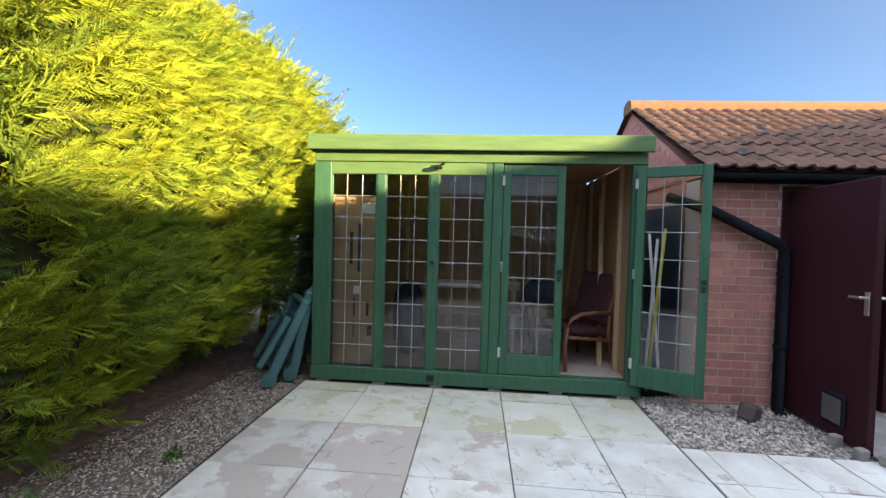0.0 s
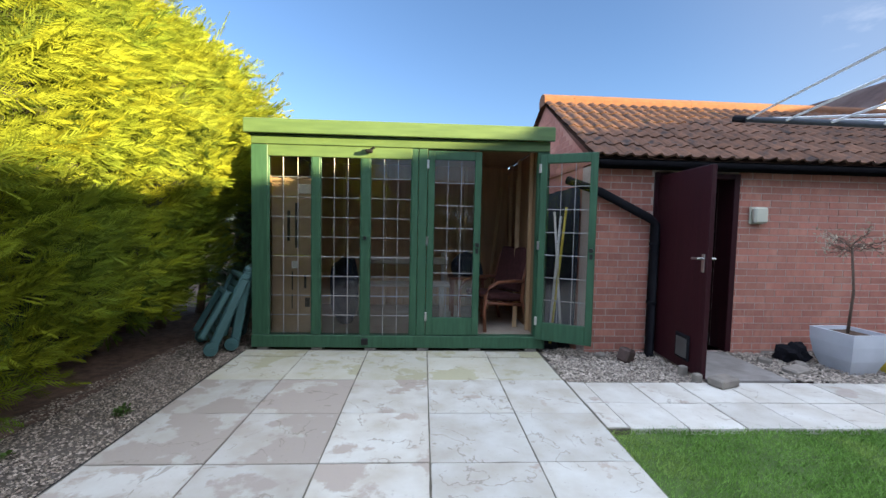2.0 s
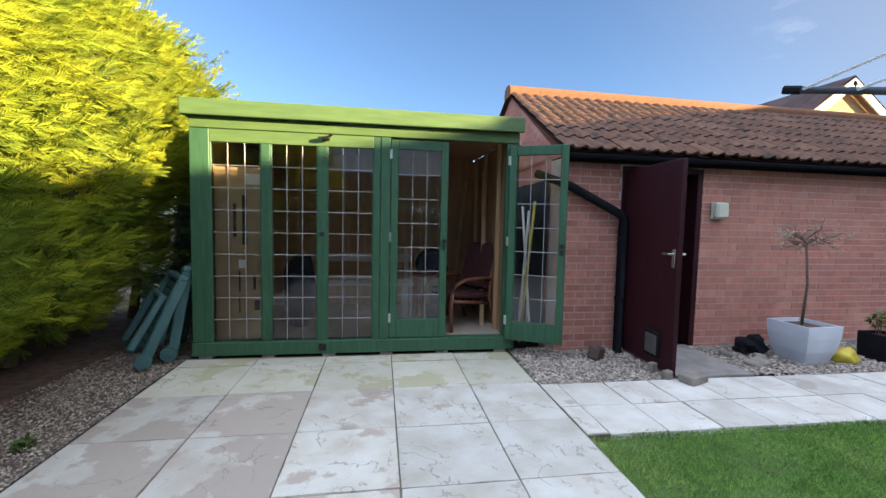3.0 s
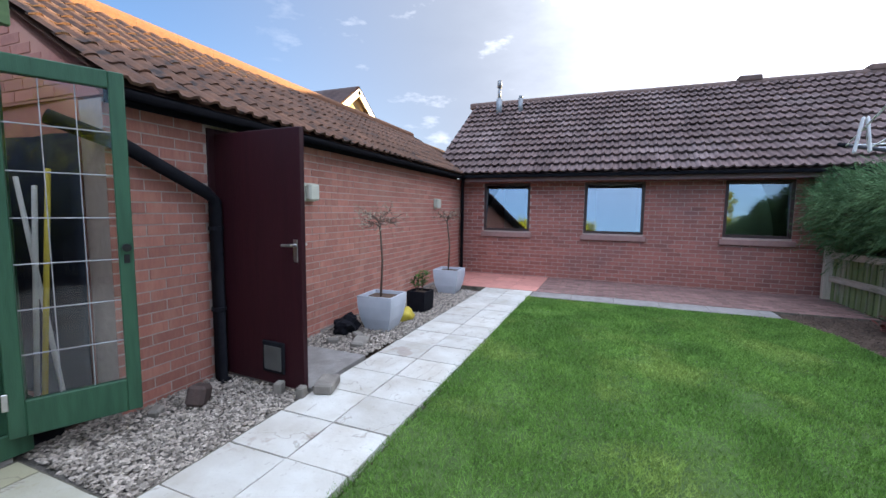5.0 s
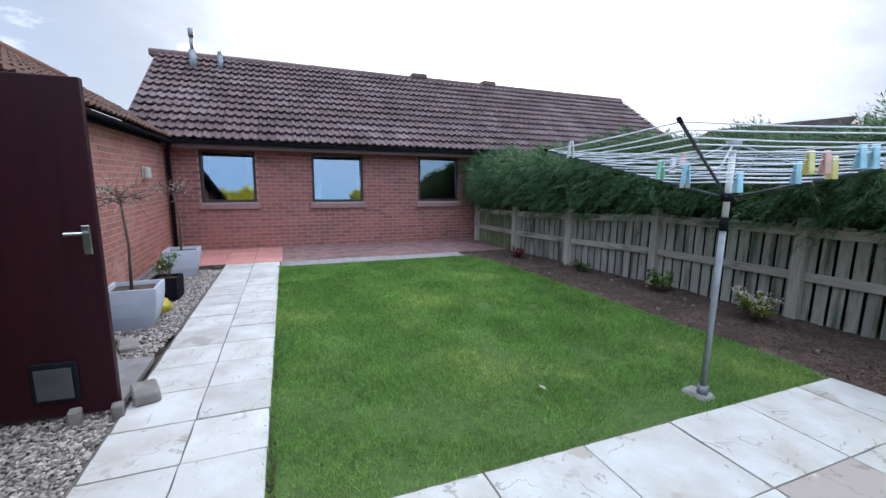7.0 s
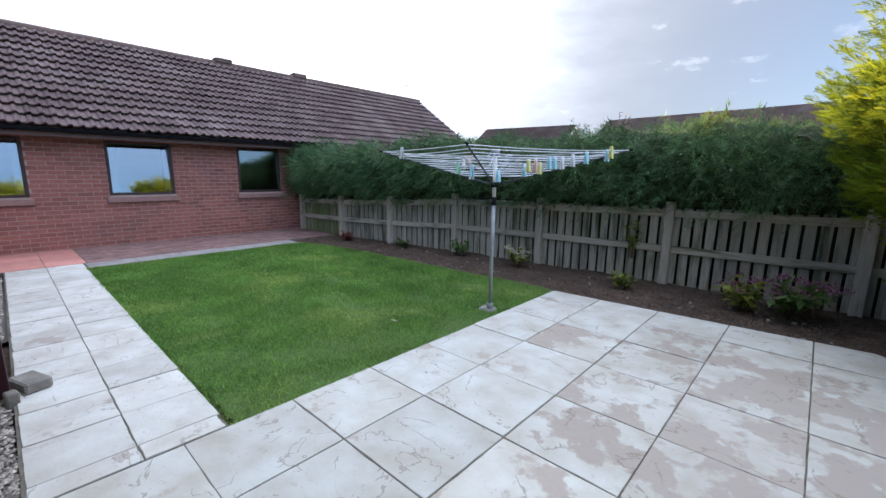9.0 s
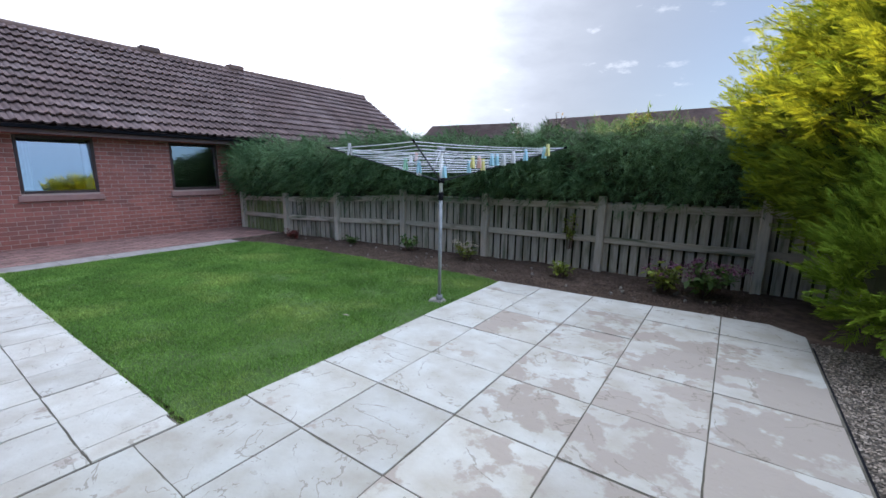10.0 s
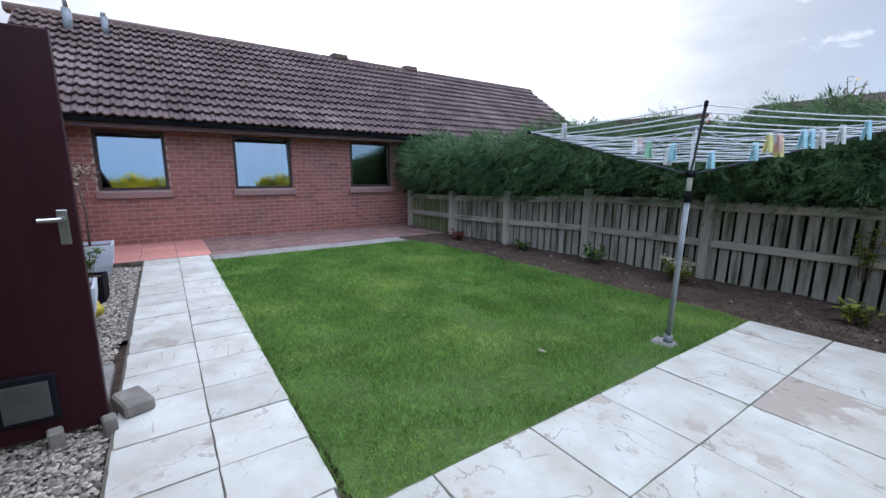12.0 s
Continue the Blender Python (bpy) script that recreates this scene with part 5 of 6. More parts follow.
leafy("bed_plant", 0.88, -2.62, -0.03, 0.17, 0.22, 9, 0.08, M_leaf_y, 37, "small yellow-green plant in the bed")
leafy("climber", 0.98, -3.18, 0.3, 0.12, 0.50, 8, 0.07, M_leaf_y, 38, "pale green climber growing through the fence")
leafy("hedge_shoot", 1.40, -3.62, 1.85, 0.13, 0.46, 9, 0.045, M_petal_w, 47, "pale bare twiggy shoot rising above the hedge", "shoot")
leafy("hedge_shoot", 0.30, -3.55, 1.95, 0.22, 0.28, 12, 0.06, M_leaf_y, 48, "yellow-green shoot sprouting from the hedge top", "shoot")
for k in range(44):
    px, py = rng.uniform(-1.2, 8.0), rng.uniform(-2.9, -2.0)
    tagged(part("pale_stone", box(-0.02, -0.014, -0.02, 0.02, 0.014, 0.012, 0.006, pose(px, py, -0.02, rng.uniform(-10, 10), 0, rng.uniform(0, 180))), M_stone), "small pale stone lying on the soil", "stone", "stones in the bed")

# ---- fence ----
POSTS = [(8.60, -2.52, 0.76), (7.05, -2.62, 0.80), (5.62, -2.82, 0.86), (4.10, -3.10, 0.97), (2.45, -3.30, 0.97), (0.60, -3.42, 1.0), (-1.28, -3.44, 1.03), (-3.1, -3.45, 1.03)]
fence = thing("fence", (2.6, -3.2, -0.03), "weathered grey timber fence with narrow upright slats", "fence", kind="structure")
post_mesh = finish(box(-0.055, -0.05, -0.1, 0.055, 0.05, 1.0, 0.008), "post", M_post)
green_slat = finish(box(-0.049, -0.009, 0.0, 0.049, 0.009, 1.0, 0.002), "slat", M_fence_green)
slat_mesh = finish(box(-0.049, -0.009, 0.0, 0.053, 0.009, 1.0, 0.002), "slat", M_fence)
for x, y, h in POSTS:
    o = piece("post", post_mesh, fence, Matrix.Translation((x, y + 0.05, 0)) @ Matrix.Diagonal((1, 1, h + 0.07, 1)))
for (ax, ay, ah), (bx, by, bh) in zip(POSTS, POSTS[1:]):
    a, b = Vector((ax, ay, 0)), Vector((bx, by, 0))
    d = b - a
    turn = math.degrees(math.atan2(d.y, d.x))
    side = Vector((-d.y, d.x, 0)).normalized()
    if side.y < 0:
        side = -side
    for share, deep in ((0.92, 0.095), (0.44, 0.095)):
        bm = bmesh.new()
        m = Matrix.Translation((a + b) / 2 + side * 0.03 + Vector((0, 0, share * (ah + bh) / 2))) @ pose(0, 0, 0, 0, -math.degrees(math.atan2(share * (bh - ah), d.length)), turn)
        part("rail", box(-d.length / 2 + 0.04, -0.018, -deep / 2, d.length / 2 - 0.04, 0.018, deep / 2, 0.006, m), M_rail, fence)
    n = int(d.length / 0.127)
    for k in range(n):
        f = (k + 0.5) / n
        p, h = a.lerp(b, f), ah + (bh - ah) * f
        piece("slat", green_slat if ax > 8.5 else slat_mesh, fence, Matrix.Translation(p + Vector((0, 0, -0.05 + rng.uniform(-0.01, 0.01)))) @ pose(0, 0, 0, 0, rng.uniform(-0.15, 0.15), turn) @ Matrix.Diagonal((1, 1, h + 0.04, 1)))


# ---- rotary airer ----
PX, PY, HUB, TOPZ = 1.55, -0.68, 1.305, 1.60
BX, BY = 1.592, -0.735             # the pole leans a little
airer = thing("rotary_airer", (PX, PY, 0.0), "open rotary clothes airer with white lines and coloured pegs", "clothes airer")
part("socket", tube([(BX, BY, -0.02), (BX, BY, 0.06)], 0.034, 12), M_leadgrey, airer, "grey ground socket", True)
part("lower_pole", tube([(BX, BY, 0.05), (PX, PY, 1.13)], 0.019, 12), M_alu, airer, "dull metal pole", True)
part("collar", tube([(PX, PY, 1.10), (PX, PY, 1.18)], 0.025, 12), M_black, airer, "black collar", True)
part("upper_pole", tube([(PX, PY, 1.16), (PX, PY, TOPZ)], 0.018, 12), M_white, airer, "white upper pole", True)
part("hub", tube([(PX, PY, HUB - 0.03), (PX, PY, HUB + 0.02)], 0.036, 12), M_black, airer, "black plastic hub", True)
part("top_cap", tube([(PX, PY, TOPZ - 0.02), (PX, PY, TOPZ + 0.03)], 0.04, 12), M_leadgrey, airer, "grey top hub", True)
ARMS = []
TIPS = ((2.547, -0.064, 1.618), (1.011, 0.427, 1.612), (0.486, -1.319, 1.643), (2.09, -1.79, 1.64))
for k, tip in enumerate(TIPS):
    a = math.atan2(tip[1] - PY, tip[0] - PX)
    hubp, tip = Vector((PX + 0.04 * math.cos(a), PY + 0.04 * math.sin(a), HUB)), Vector(tip)
    arm = part("arm", tube([hubp, tip], 0.0075, 8), M_arm, airer, "dark metal arm", True)
    part("arm_tip", tube([tip - (tip - hubp).normalized() * 0.025, tip + (tip - hubp).normalized() * 0.006], 0.0092, 8), M_black, arm, "black tip")
    part("strut", tube([(PX + 0.035 * math.cos(a), PY + 0.035 * math.sin(a), TOPZ), hubp.lerp(tip, 0.34)], 0.007, 6), M_alu, airer, "thin metal strut", True)
    ARMS.append((hubp, tip))
rings = []
for k in range(11):
    s = 0.28 + 0.07 * k
    bm = bmesh.new()
    for i in range(4):
        p, q = ARMS[i][0].lerp(ARMS[i][1], s), ARMS[(i + 1) % 4][0].lerp(ARMS[(i + 1) % 4][1], s)
        sag = Vector((0, 0, -0.006 - 0.016 * s * ((k * 7 + i * 3) % 5) / 4))
        tube([p, p.lerp(q, 0.25) + sag * 0.75, p.lerp(q, 0.5) + sag, p.lerp(q, 0.75) + sag * 0.75, q], 0.0033, 4, bm)
    part("line", bm, M_line, airer, "white plastic line")
    rings.append(s)


def peg(k, side, s, f, material):
    p = ARMS[side][0].lerp(ARMS[side][1], s)
    q = ARMS[(side + 1) % 4][0].lerp(ARMS[(side + 1) % 4][1], s)
    o = p.lerp(q, f)
    t = math.degrees(math.atan2((q - p).y, (q - p).x))
    e = thing("clothes_peg", tuple(o), "plastic clothes peg clipped to the line", "clothes peg", "pegs on the airer")
    for sg in (-1, 1):
        part("jaw", box(-0.016, sg * 0.004, -0.082, 0.016, sg * 0.012, 0.028, 0.003, Matrix.Translation(o) @ pose(0, 0, 0, sg * 7, 0, t)), PEGS[material], e)
    part("spring", tube([o + Vector((0, 0, -0.012)), o + Vector((0, 0, -0.004))], 0.006, 6), M_steel, e)


for k, (side, s, f, c) in enumerate(((0, 0.98, 0.30, 0), (0, 0.56, 0.62, 2), (0, 0.42, 0.72, 0), (1, 0.35, 0.2, 3), (1, 0.63, 0.45, 1), (1, 0.63, 0.52, 4), (1, 0.70, 0.6, 3), (1, 0.70, 0.65, 3), (1, 0.70, 0.72, 0), (1, 0.77, 0.75, 0),
                                     (1, 0.84, 0.8, 3), (1, 0.98, 0.86, 1), (1, 0.91, 0.9, 3), (1, 0.49, 0.5, 3), (0, 0.49, 0.8, 3), (3, 0.7, 0.5, 0), (1, 0.56, 0.62, 1), (3, 0.84, 0.4, 4))):
    peg(k, side, s, f, c)
tagged(part("socket_slab", box(-0.09, -0.07, -0.06, 0.09, 0.07, 0.004, 0.02, pose(BX + 0.03, BY, 0, 0, 0, 8)), M_concrete), "small concrete pad round the airer's socket", "slab", kind="structure")


# ---- hedges ----
def spray_template(pairs=5, wide=0.042):
    """A flat feathery conifer spray of unit length along x, all of one piece."""
    v, f = [(0.0, 0.0, 0.0)], []
    spine = 0
    for k in range(pairs):
        x = 0.12 + 0.80 * (k + 1) / pairs
        ln = 0.52 * (1 - 0.5 * k / pairs)
        for s in (-1, 1):
            n = len(v)
            bx, by, bz = v[spine]
            v += [(bx + 0.17, s * wide, 0.012), (bx + ln * 0.95, s * ln * 0.55, -0.03)]
            f.append((spine, n, n + 1))
        n = len(v)
        v += [(x, 0.0, -0.02 * k), (x - 0.12, 0.03, 0.006)]
        f.append((spine, n, n + 1))
        spine = n
    return np.array(v), np.array(f)


SPRAY = spray_template()
BROAD_SPRAY = spray_template(3, 0.10)


def sprays(name, at, along, normal, size, material, label, seed, shape=None):
    """Sprays at the places given, each along its own way, in one mesh."""
    g = np.random.default_rng(seed)
    SPRAY_V, SPRAY_F = shape or SPRAY
    n = len(at)
    along = along / np.linalg.norm(along, axis=1, keepdims=True)
    side = np.cross(normal, along)
    side /= np.linalg.norm(side, axis=1, keepdims=True)
    up_ = np.cross(along, side)
    roll = g.normal(0, 0.7, n)[:, None]
    side, up_ = side * np.cos(roll) + up_ * np.sin(roll), up_ * np.cos(roll) - side * np.sin(roll)
    s = size[:, None, None]
    v = at[:, None] + s * (SPRAY_V[None, :, :1] * along[:, None] + SPRAY_V[None, :, 1:2] * side[:, None] + SPRAY_V[None, :, 2:] * up_[:, None])
    f = SPRAY_F[None] + len(SPRAY_V) * np.arange(n)[:, None, None]
    return soup(name, v.reshape(-1, 3), f.reshape(-1, 3), material)


def west_face(y, z):
    """How far the golden hedge reaches towards the garden at a height."""
    x = -2.62 + 0.42 * np.clip(z / 0.7, 0, 1) + 0.10 * np.clip((z - 0.7) / 1.2, 0, 1) - 0.55 * np.clip((z - 2.3) / 1.1, 0, 1) ** 1.6
    south = np.exp(-((y + 2.75) / 0.85) ** 2)
    x = x + south * (1.0 * np.clip((z - 0.3) / 0.9, 0.05, 1) - 0.40 * np.clip((z - 1.9) / 1.6, 0, 1))
    north = np.clip((y - (3.35 + 0.82 * z)) / 0.7, 0, 1)
    return x - 1.3 * north ** 1.5


W_TOP = 3.42


def plumes(at, lead, normal, per, reach, size, droop, seed):
    """Branch ends: sprays set along a bent line from each place, smaller towards the tip. Gives places, ways, normals and sizes."""
    g = np.random.default_rng(seed)
    n = len(at)
    lead = lead / np.linalg.norm(lead, axis=1, keepdims=True)
    side = np.cross(lead, normal)
    side /= np.linalg.norm(side, axis=1, keepdims=True)
    t = np.tile(np.linspace(0, 1, per), (n, 1)) + g.uniform(-0.06, 0.06, (n, per))
    r = (reach * g.uniform(0.6, 1.3, n))[:, None, None]
    flip = np.where(np.arange(per) % 2, 1.0, -1.0)[None, :, None] * (1.0 - 0.8 * t[..., None])
    p = at[:, None] + lead[:, None] * t[..., None] * r + side[:, None] * g.normal(0, 0.025, (n, per, 1)) + np.array([0, 0, droop]) * (t[..., None] ** 2) * r
    way = lead[:, None] + side[:, None] * flip * 0.6 + np.array([0, 0, droop]) * t[..., None] + g.normal(0, 0.13, (n, per, 3))
    nn = np.repeat(normal[:, None], per, 1)
    sz = size * (1.15 - 0.45 * t) * g.uniform(0.75, 1.25, (n, per))
    return p.reshape(-1, 3), way.reshape(-1, 3), nn.reshape(-1, 3), sz.ravel()


def west_part(label, y0, y1, clumps, crest, seed, sweep=(0.0, 0.55, 0.25), low=0.16):
    """A length of the golden conifer planting."""
    t = thing("hedge", (-3.2, (y0 + y1) / 2, 0.0), label, "hedge", "golden conifers")
    g = np.random.default_rng(seed)
    y, z = g.uniform(y0, y1, clumps), g.uniform(low, W_TOP, clumps)
    x = west_face(y, z)
    b = nz(y, z, x * 0, 1.25) * 0.24 + nz(y, z, x * 0 + 5, 3.3) * 0.30
    at = np.stack([x + b - 0.12 - g.exponential(0.07, clumps), y, z], -1)
    nrm = np.tile(np.array([1.0, 0, 0.12]), (clumps, 1))
    south = np.clip(-(y + 2.2) / 1.2, 0, 1)[:, None]
    nrm = nrm * (1 - 0.4 * south) + np.array([0.3, -0.5, 0.0]) * south
    sway = nz(y * 0.5, z * 0.5, x * 0 + 9, 1.0)
    lead = nrm * 0.75 + np.array(sweep) + np.stack([g.normal(0, 0.2, clumps), sway * 0.9 + g.normal(0, 0.35, clumps), g.normal(0, 0.25, clumps)], -1)
    p, w, nn, sz = plumes(at, lead, nrm, 14, 0.40, 0.15, 0.05, seed + 1)
    attach(tagged(new("foliage", sprays("foliage", p, w, nn, sz, M_gold, "", seed + 2)), "golden and green conifer sprays", kind="stuff"), t)
    y, z = g.uniform(y0, y1, clumps // 2), g.uniform(low + 0.05, W_TOP, clumps // 2)
    x = west_face(y, z) + nz(y, z, y * 0, 1.25) * 0.24 + nz(y, z, y * 0 + 5, 3.3) * 0.30 - 0.26
    m = len(x)
    nrm = np.tile(np.array([1.0, 0, 0.12]), (m, 1))
    p, w, nn, sz = plumes(np.stack([x, y, z], -1), nrm * 0.6 + g.normal(0, 0.5, (m, 3)), nrm, 9, 0.26, 0.15, 0.0, seed + 6)
    attach(tagged(new("inner_foliage", sprays("inner_foliage", p, w, nn, sz, M_gold_in, "", seed + 7)), "darker green sprays between the golden ones", kind="stuff"), t)
    y = g.uniform(y0, y1, crest)
    x = west_face(y, np.full(crest, W_TOP)) - g.uniform(0, 1.4, crest)
    z = W_TOP - 0.08 + nz(x, y, y * 0, 1.4) * 0.22
    nrm = np.tile(np.array([0.3, 0.1, 1.0]), (crest, 1))
    lead = nrm * 0.7 + g.normal(0, 0.45, (crest, 3)) + np.array([0.25, 0.25, 0.2])
    p, w, nn, sz = plumes(np.stack([x, y, z], -1), lead, nrm, 8, 0.32, 0.14, 0.0, seed + 3)
    attach(tagged(new("top_foliage", sprays("top_foliage", p, w, nn, sz, M_gold, "", seed + 4)), "upright golden shoots along the top", kind="stuff"), t)
    # closed sheet behind the sprays; its dark colour paints the shade in the gaps
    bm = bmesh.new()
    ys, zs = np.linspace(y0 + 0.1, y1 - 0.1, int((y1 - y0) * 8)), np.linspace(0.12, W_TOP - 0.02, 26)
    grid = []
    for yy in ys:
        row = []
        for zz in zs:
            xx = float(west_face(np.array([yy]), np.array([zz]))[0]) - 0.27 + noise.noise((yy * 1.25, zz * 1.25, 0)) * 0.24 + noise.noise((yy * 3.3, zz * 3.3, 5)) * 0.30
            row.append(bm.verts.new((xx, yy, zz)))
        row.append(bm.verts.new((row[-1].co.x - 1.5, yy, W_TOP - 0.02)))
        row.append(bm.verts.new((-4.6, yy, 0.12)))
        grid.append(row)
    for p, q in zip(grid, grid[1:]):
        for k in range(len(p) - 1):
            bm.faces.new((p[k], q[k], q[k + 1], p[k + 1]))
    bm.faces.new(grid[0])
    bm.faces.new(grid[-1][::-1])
    part("inner_growth", bm, M_shade_core, t, "solid core of the hedge, coloured dark as shade")
    for yy in np.arange(y0 + 0.5, y1, 0.9):
        part("trunk", tube([(-3.05, yy, -0.05), (-3.0, yy + 0.04, 0.5), (-3.05, yy, 1.1)], 0.06, 7, taper=0.7), M_twig, t)


west_part("tall golden conifer hedge with feathery sprays", 1.35, 6.0, 1250, 520, 41)
west_part("tall golden conifer at the garden's corner", -3.8, -1.5, 700, 240, 71, (0.55, 0.35, 0.35), 0.55)


def conifer_bush(label, c, r, clumps, seed):
    """A low rounded conifer: plumes sweeping outwards and up from a core coloured dark as shade."""
    t = thing("conifer_bush", (c[0], c[1], 0.0), label, "conifer", "golden conifers")
    g = np.random.default_rng(seed)
    th, ph = g.uniform(0, 2 * math.pi, clumps), np.arcsin(g.uniform(-0.75, 1.0, clumps))
    nrm = np.stack([np.cos(th) * np.cos(ph), np.sin(th) * np.cos(ph), np.sin(ph)], -1)
    swell = 0.82 + 0.22 * nz(nrm[:, 0], nrm[:, 1], nrm[:, 2], 2.6)
    at = np.array(c) + nrm * np.array(r) * swell[:, None] - nrm * g.exponential(0.04, clumps)[:, None]
    lead = nrm * 0.8 + np.array([0.0, 0.0, 0.42]) + g.normal(0, 0.22, (clumps, 3))
    p, w, nn, sz = plumes(at, lead, nrm, 12, 0.30, 0.14, 0.05, seed + 1)
    attach(tagged(new("foliage", sprays("foliage", p, w, nn, sz, M_lime, "", seed + 2)), "lime green feathery sprays", kind="stuff"), t)
    # lumpy ball whose dark colour stands for shade within the bush
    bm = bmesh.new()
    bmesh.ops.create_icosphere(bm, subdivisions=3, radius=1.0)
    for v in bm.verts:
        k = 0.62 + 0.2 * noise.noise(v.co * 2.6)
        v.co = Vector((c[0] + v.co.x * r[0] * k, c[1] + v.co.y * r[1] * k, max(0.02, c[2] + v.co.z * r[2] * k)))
    part("inner_growth", bm, M_shade_core, t, "solid core of the bush, coloured dark as shade")
    part("trunk", tube([(c[0], c[1], -0.05), (c[0] + 0.03, c[1], c[2])], 0.045, 7, taper=0.7), M_twig, t)


conifer_bush("lime green feathery conifer bush overhanging the gravel", (-2.12, -1.45, 0.80), (0.46, 0.55, 0.78), 380, 81)


def south_top(x):
    return 1.98 + 0.10 * np.clip((2.0 - x) / 3.0, 0, 1) + 0.05 * np.sin(x * 1.7) + 0.04 * np.sin(x * 4.1 + 1)


def fence_y(x):
    xs, ys = [p[0] for p in POSTS][::-1], [p[1] for p in POSTS][::-1]
    return np.interp(x, xs, ys)


def fence_top(x):
    return np.interp(x, [p[0] for p in POSTS][::-1], [p[2] for p in POSTS][::-1])


def hedge_south():
    t = thing("hedge", (3.5, -4.0, 0.0), "dark green clipped conifer hedge behind the fence", "hedge")
    g = np.random.default_rng(51)
    n = 1900
    x = g.uniform(-2.6, 9.1, n)
    f = g.uniform(0, 1, n) ** 0.85
    top = south_top(x)
    low = fence_top(x) + 0.10
    z = low + f * (top - low)
    face = fence_y(x) + 0.02 + 0.16 * np.sin(np.clip(f, 0, 1) * math.pi) - 0.35 * np.clip((f - 0.75) / 0.25, 0, 1) ** 2
    b = nz(x, z, x * 0, 1.6) * 0.20 + nz(x, z, x * 0 + 4, 4.0) * 0.24
    at = np.stack([x, face + b - g.exponential(0.04, n), z], -1)
    nrm = np.tile(np.array([0.0, 1.0, 0.15]), (n, 1))
    lead = nrm * 0.7 + np.stack([0.2 + g.normal(0, 0.45, n), g.normal(0, 0.15, n), -0.1 + g.normal(0, 0.3, n)], -1)
    p, w, nn, sz = plumes(at, lead, nrm, 8, 0.34, 0.24, -0.4, 52)
    attach(tagged(new("foliage", sprays("foliage", p, w, nn, sz, M_dark_leaf, "", 53, BROAD_SPRAY)), "dark green drooping conifer sprays", kind="stuff"), t)
    m = 900
    x = g.uniform(-2.6, 9.1, m)
    y = fence_y(x) - 0.15 - g.uniform(0, 1.1, m)
    z = south_top(x) - 0.06 + nz(x, y, x * 0, 1.8) * 0.12
    nrm = np.tile(np.array([0, 0.2, 1.0]), (m, 1))
    p, w, nn, sz = plumes(np.stack([x, y, z], -1), nrm * 0.4 + g.normal(0, 0.6, (m, 3)), nrm, 8, 0.13, 0.12, -0.2, 54)
    attach(tagged(new("top_foliage", sprays("top_foliage", p, w, nn, sz, M_dark_leaf, "", 55, BROAD_SPRAY)), "dark green shoots along the top", kind="stuff"), t)
    # solid filling behind the sprays, shade put into its dark colour
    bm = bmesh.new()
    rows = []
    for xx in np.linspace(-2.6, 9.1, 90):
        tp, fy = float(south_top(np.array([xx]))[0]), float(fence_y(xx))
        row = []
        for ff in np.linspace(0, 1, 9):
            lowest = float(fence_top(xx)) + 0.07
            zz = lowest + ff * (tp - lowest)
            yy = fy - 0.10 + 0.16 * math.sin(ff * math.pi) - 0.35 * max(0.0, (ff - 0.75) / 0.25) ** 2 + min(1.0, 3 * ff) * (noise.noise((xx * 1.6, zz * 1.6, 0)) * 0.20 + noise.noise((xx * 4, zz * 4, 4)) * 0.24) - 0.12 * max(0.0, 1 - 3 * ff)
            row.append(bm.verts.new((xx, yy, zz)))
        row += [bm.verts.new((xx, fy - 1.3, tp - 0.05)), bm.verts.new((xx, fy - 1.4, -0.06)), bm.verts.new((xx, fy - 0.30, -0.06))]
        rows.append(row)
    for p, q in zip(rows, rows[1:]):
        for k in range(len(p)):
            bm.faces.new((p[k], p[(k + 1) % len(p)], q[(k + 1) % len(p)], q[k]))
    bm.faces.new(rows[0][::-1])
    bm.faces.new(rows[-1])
    part("inner_growth", bm, M_shade_core, t, "solid core of the hedge, coloured dark as shade")


hedge_south()

# dark conifer and pickets behind the summerhouse
back = thing("conifer", (-2.3, 6.6, 0.0), "dark shaded conifer behind the summerhouse", "conifer")
g = np.random.default_rng(61)
n = 5000
th, z = g.uniform(0, 2 * math.pi, n), g.uniform(0.1, 2.6, n)
r = 0.95 * (1 - 0.25 * z / 2.6) + nz(th * 2, z * 1.5, z * 0, 1.0) * 0.2
nrm = np.stack([np.cos(th), np.sin(th), z * 0 + 0.1], -1)
at = np.stack([-2.2 + r * np.cos(th), 6.5 + r * np.sin(th), z], -1)
attach(new("foliage", sprays("foliage", at, nrm + g.normal(0, 0.4, (n, 3)), nrm, g.uniform(0.1, 0.24, n), M_dark_leaf, "", 62)), back)
# tapered core, painted dark for the shade between the sprays
part("inner_growth", tube([(-2.2, 6.5, 0.0), (-2.2, 6.5, 1.2), (-2.2, 6.5, 2.6)], 0.85, 14, taper=0.7), M_shade_core, back)
pickets = thing("picket_fence", (-1.9, 5.4, 0.0), "short dark picket fence behind the shed", "fence")
for k in range(9):
    part("picket", box(-2.25 + 0.085 * k, 5.40, -0.05, -2.20 + 0.085 * k, 5.42, 0.78, 0.004), M_fence, pickets)
for z in (0.25, 0.6):
    part("rail", box(-2.3, 5.421, z, -1.5, 5.45, z + 0.05, 0.004), M_rail, pickets)

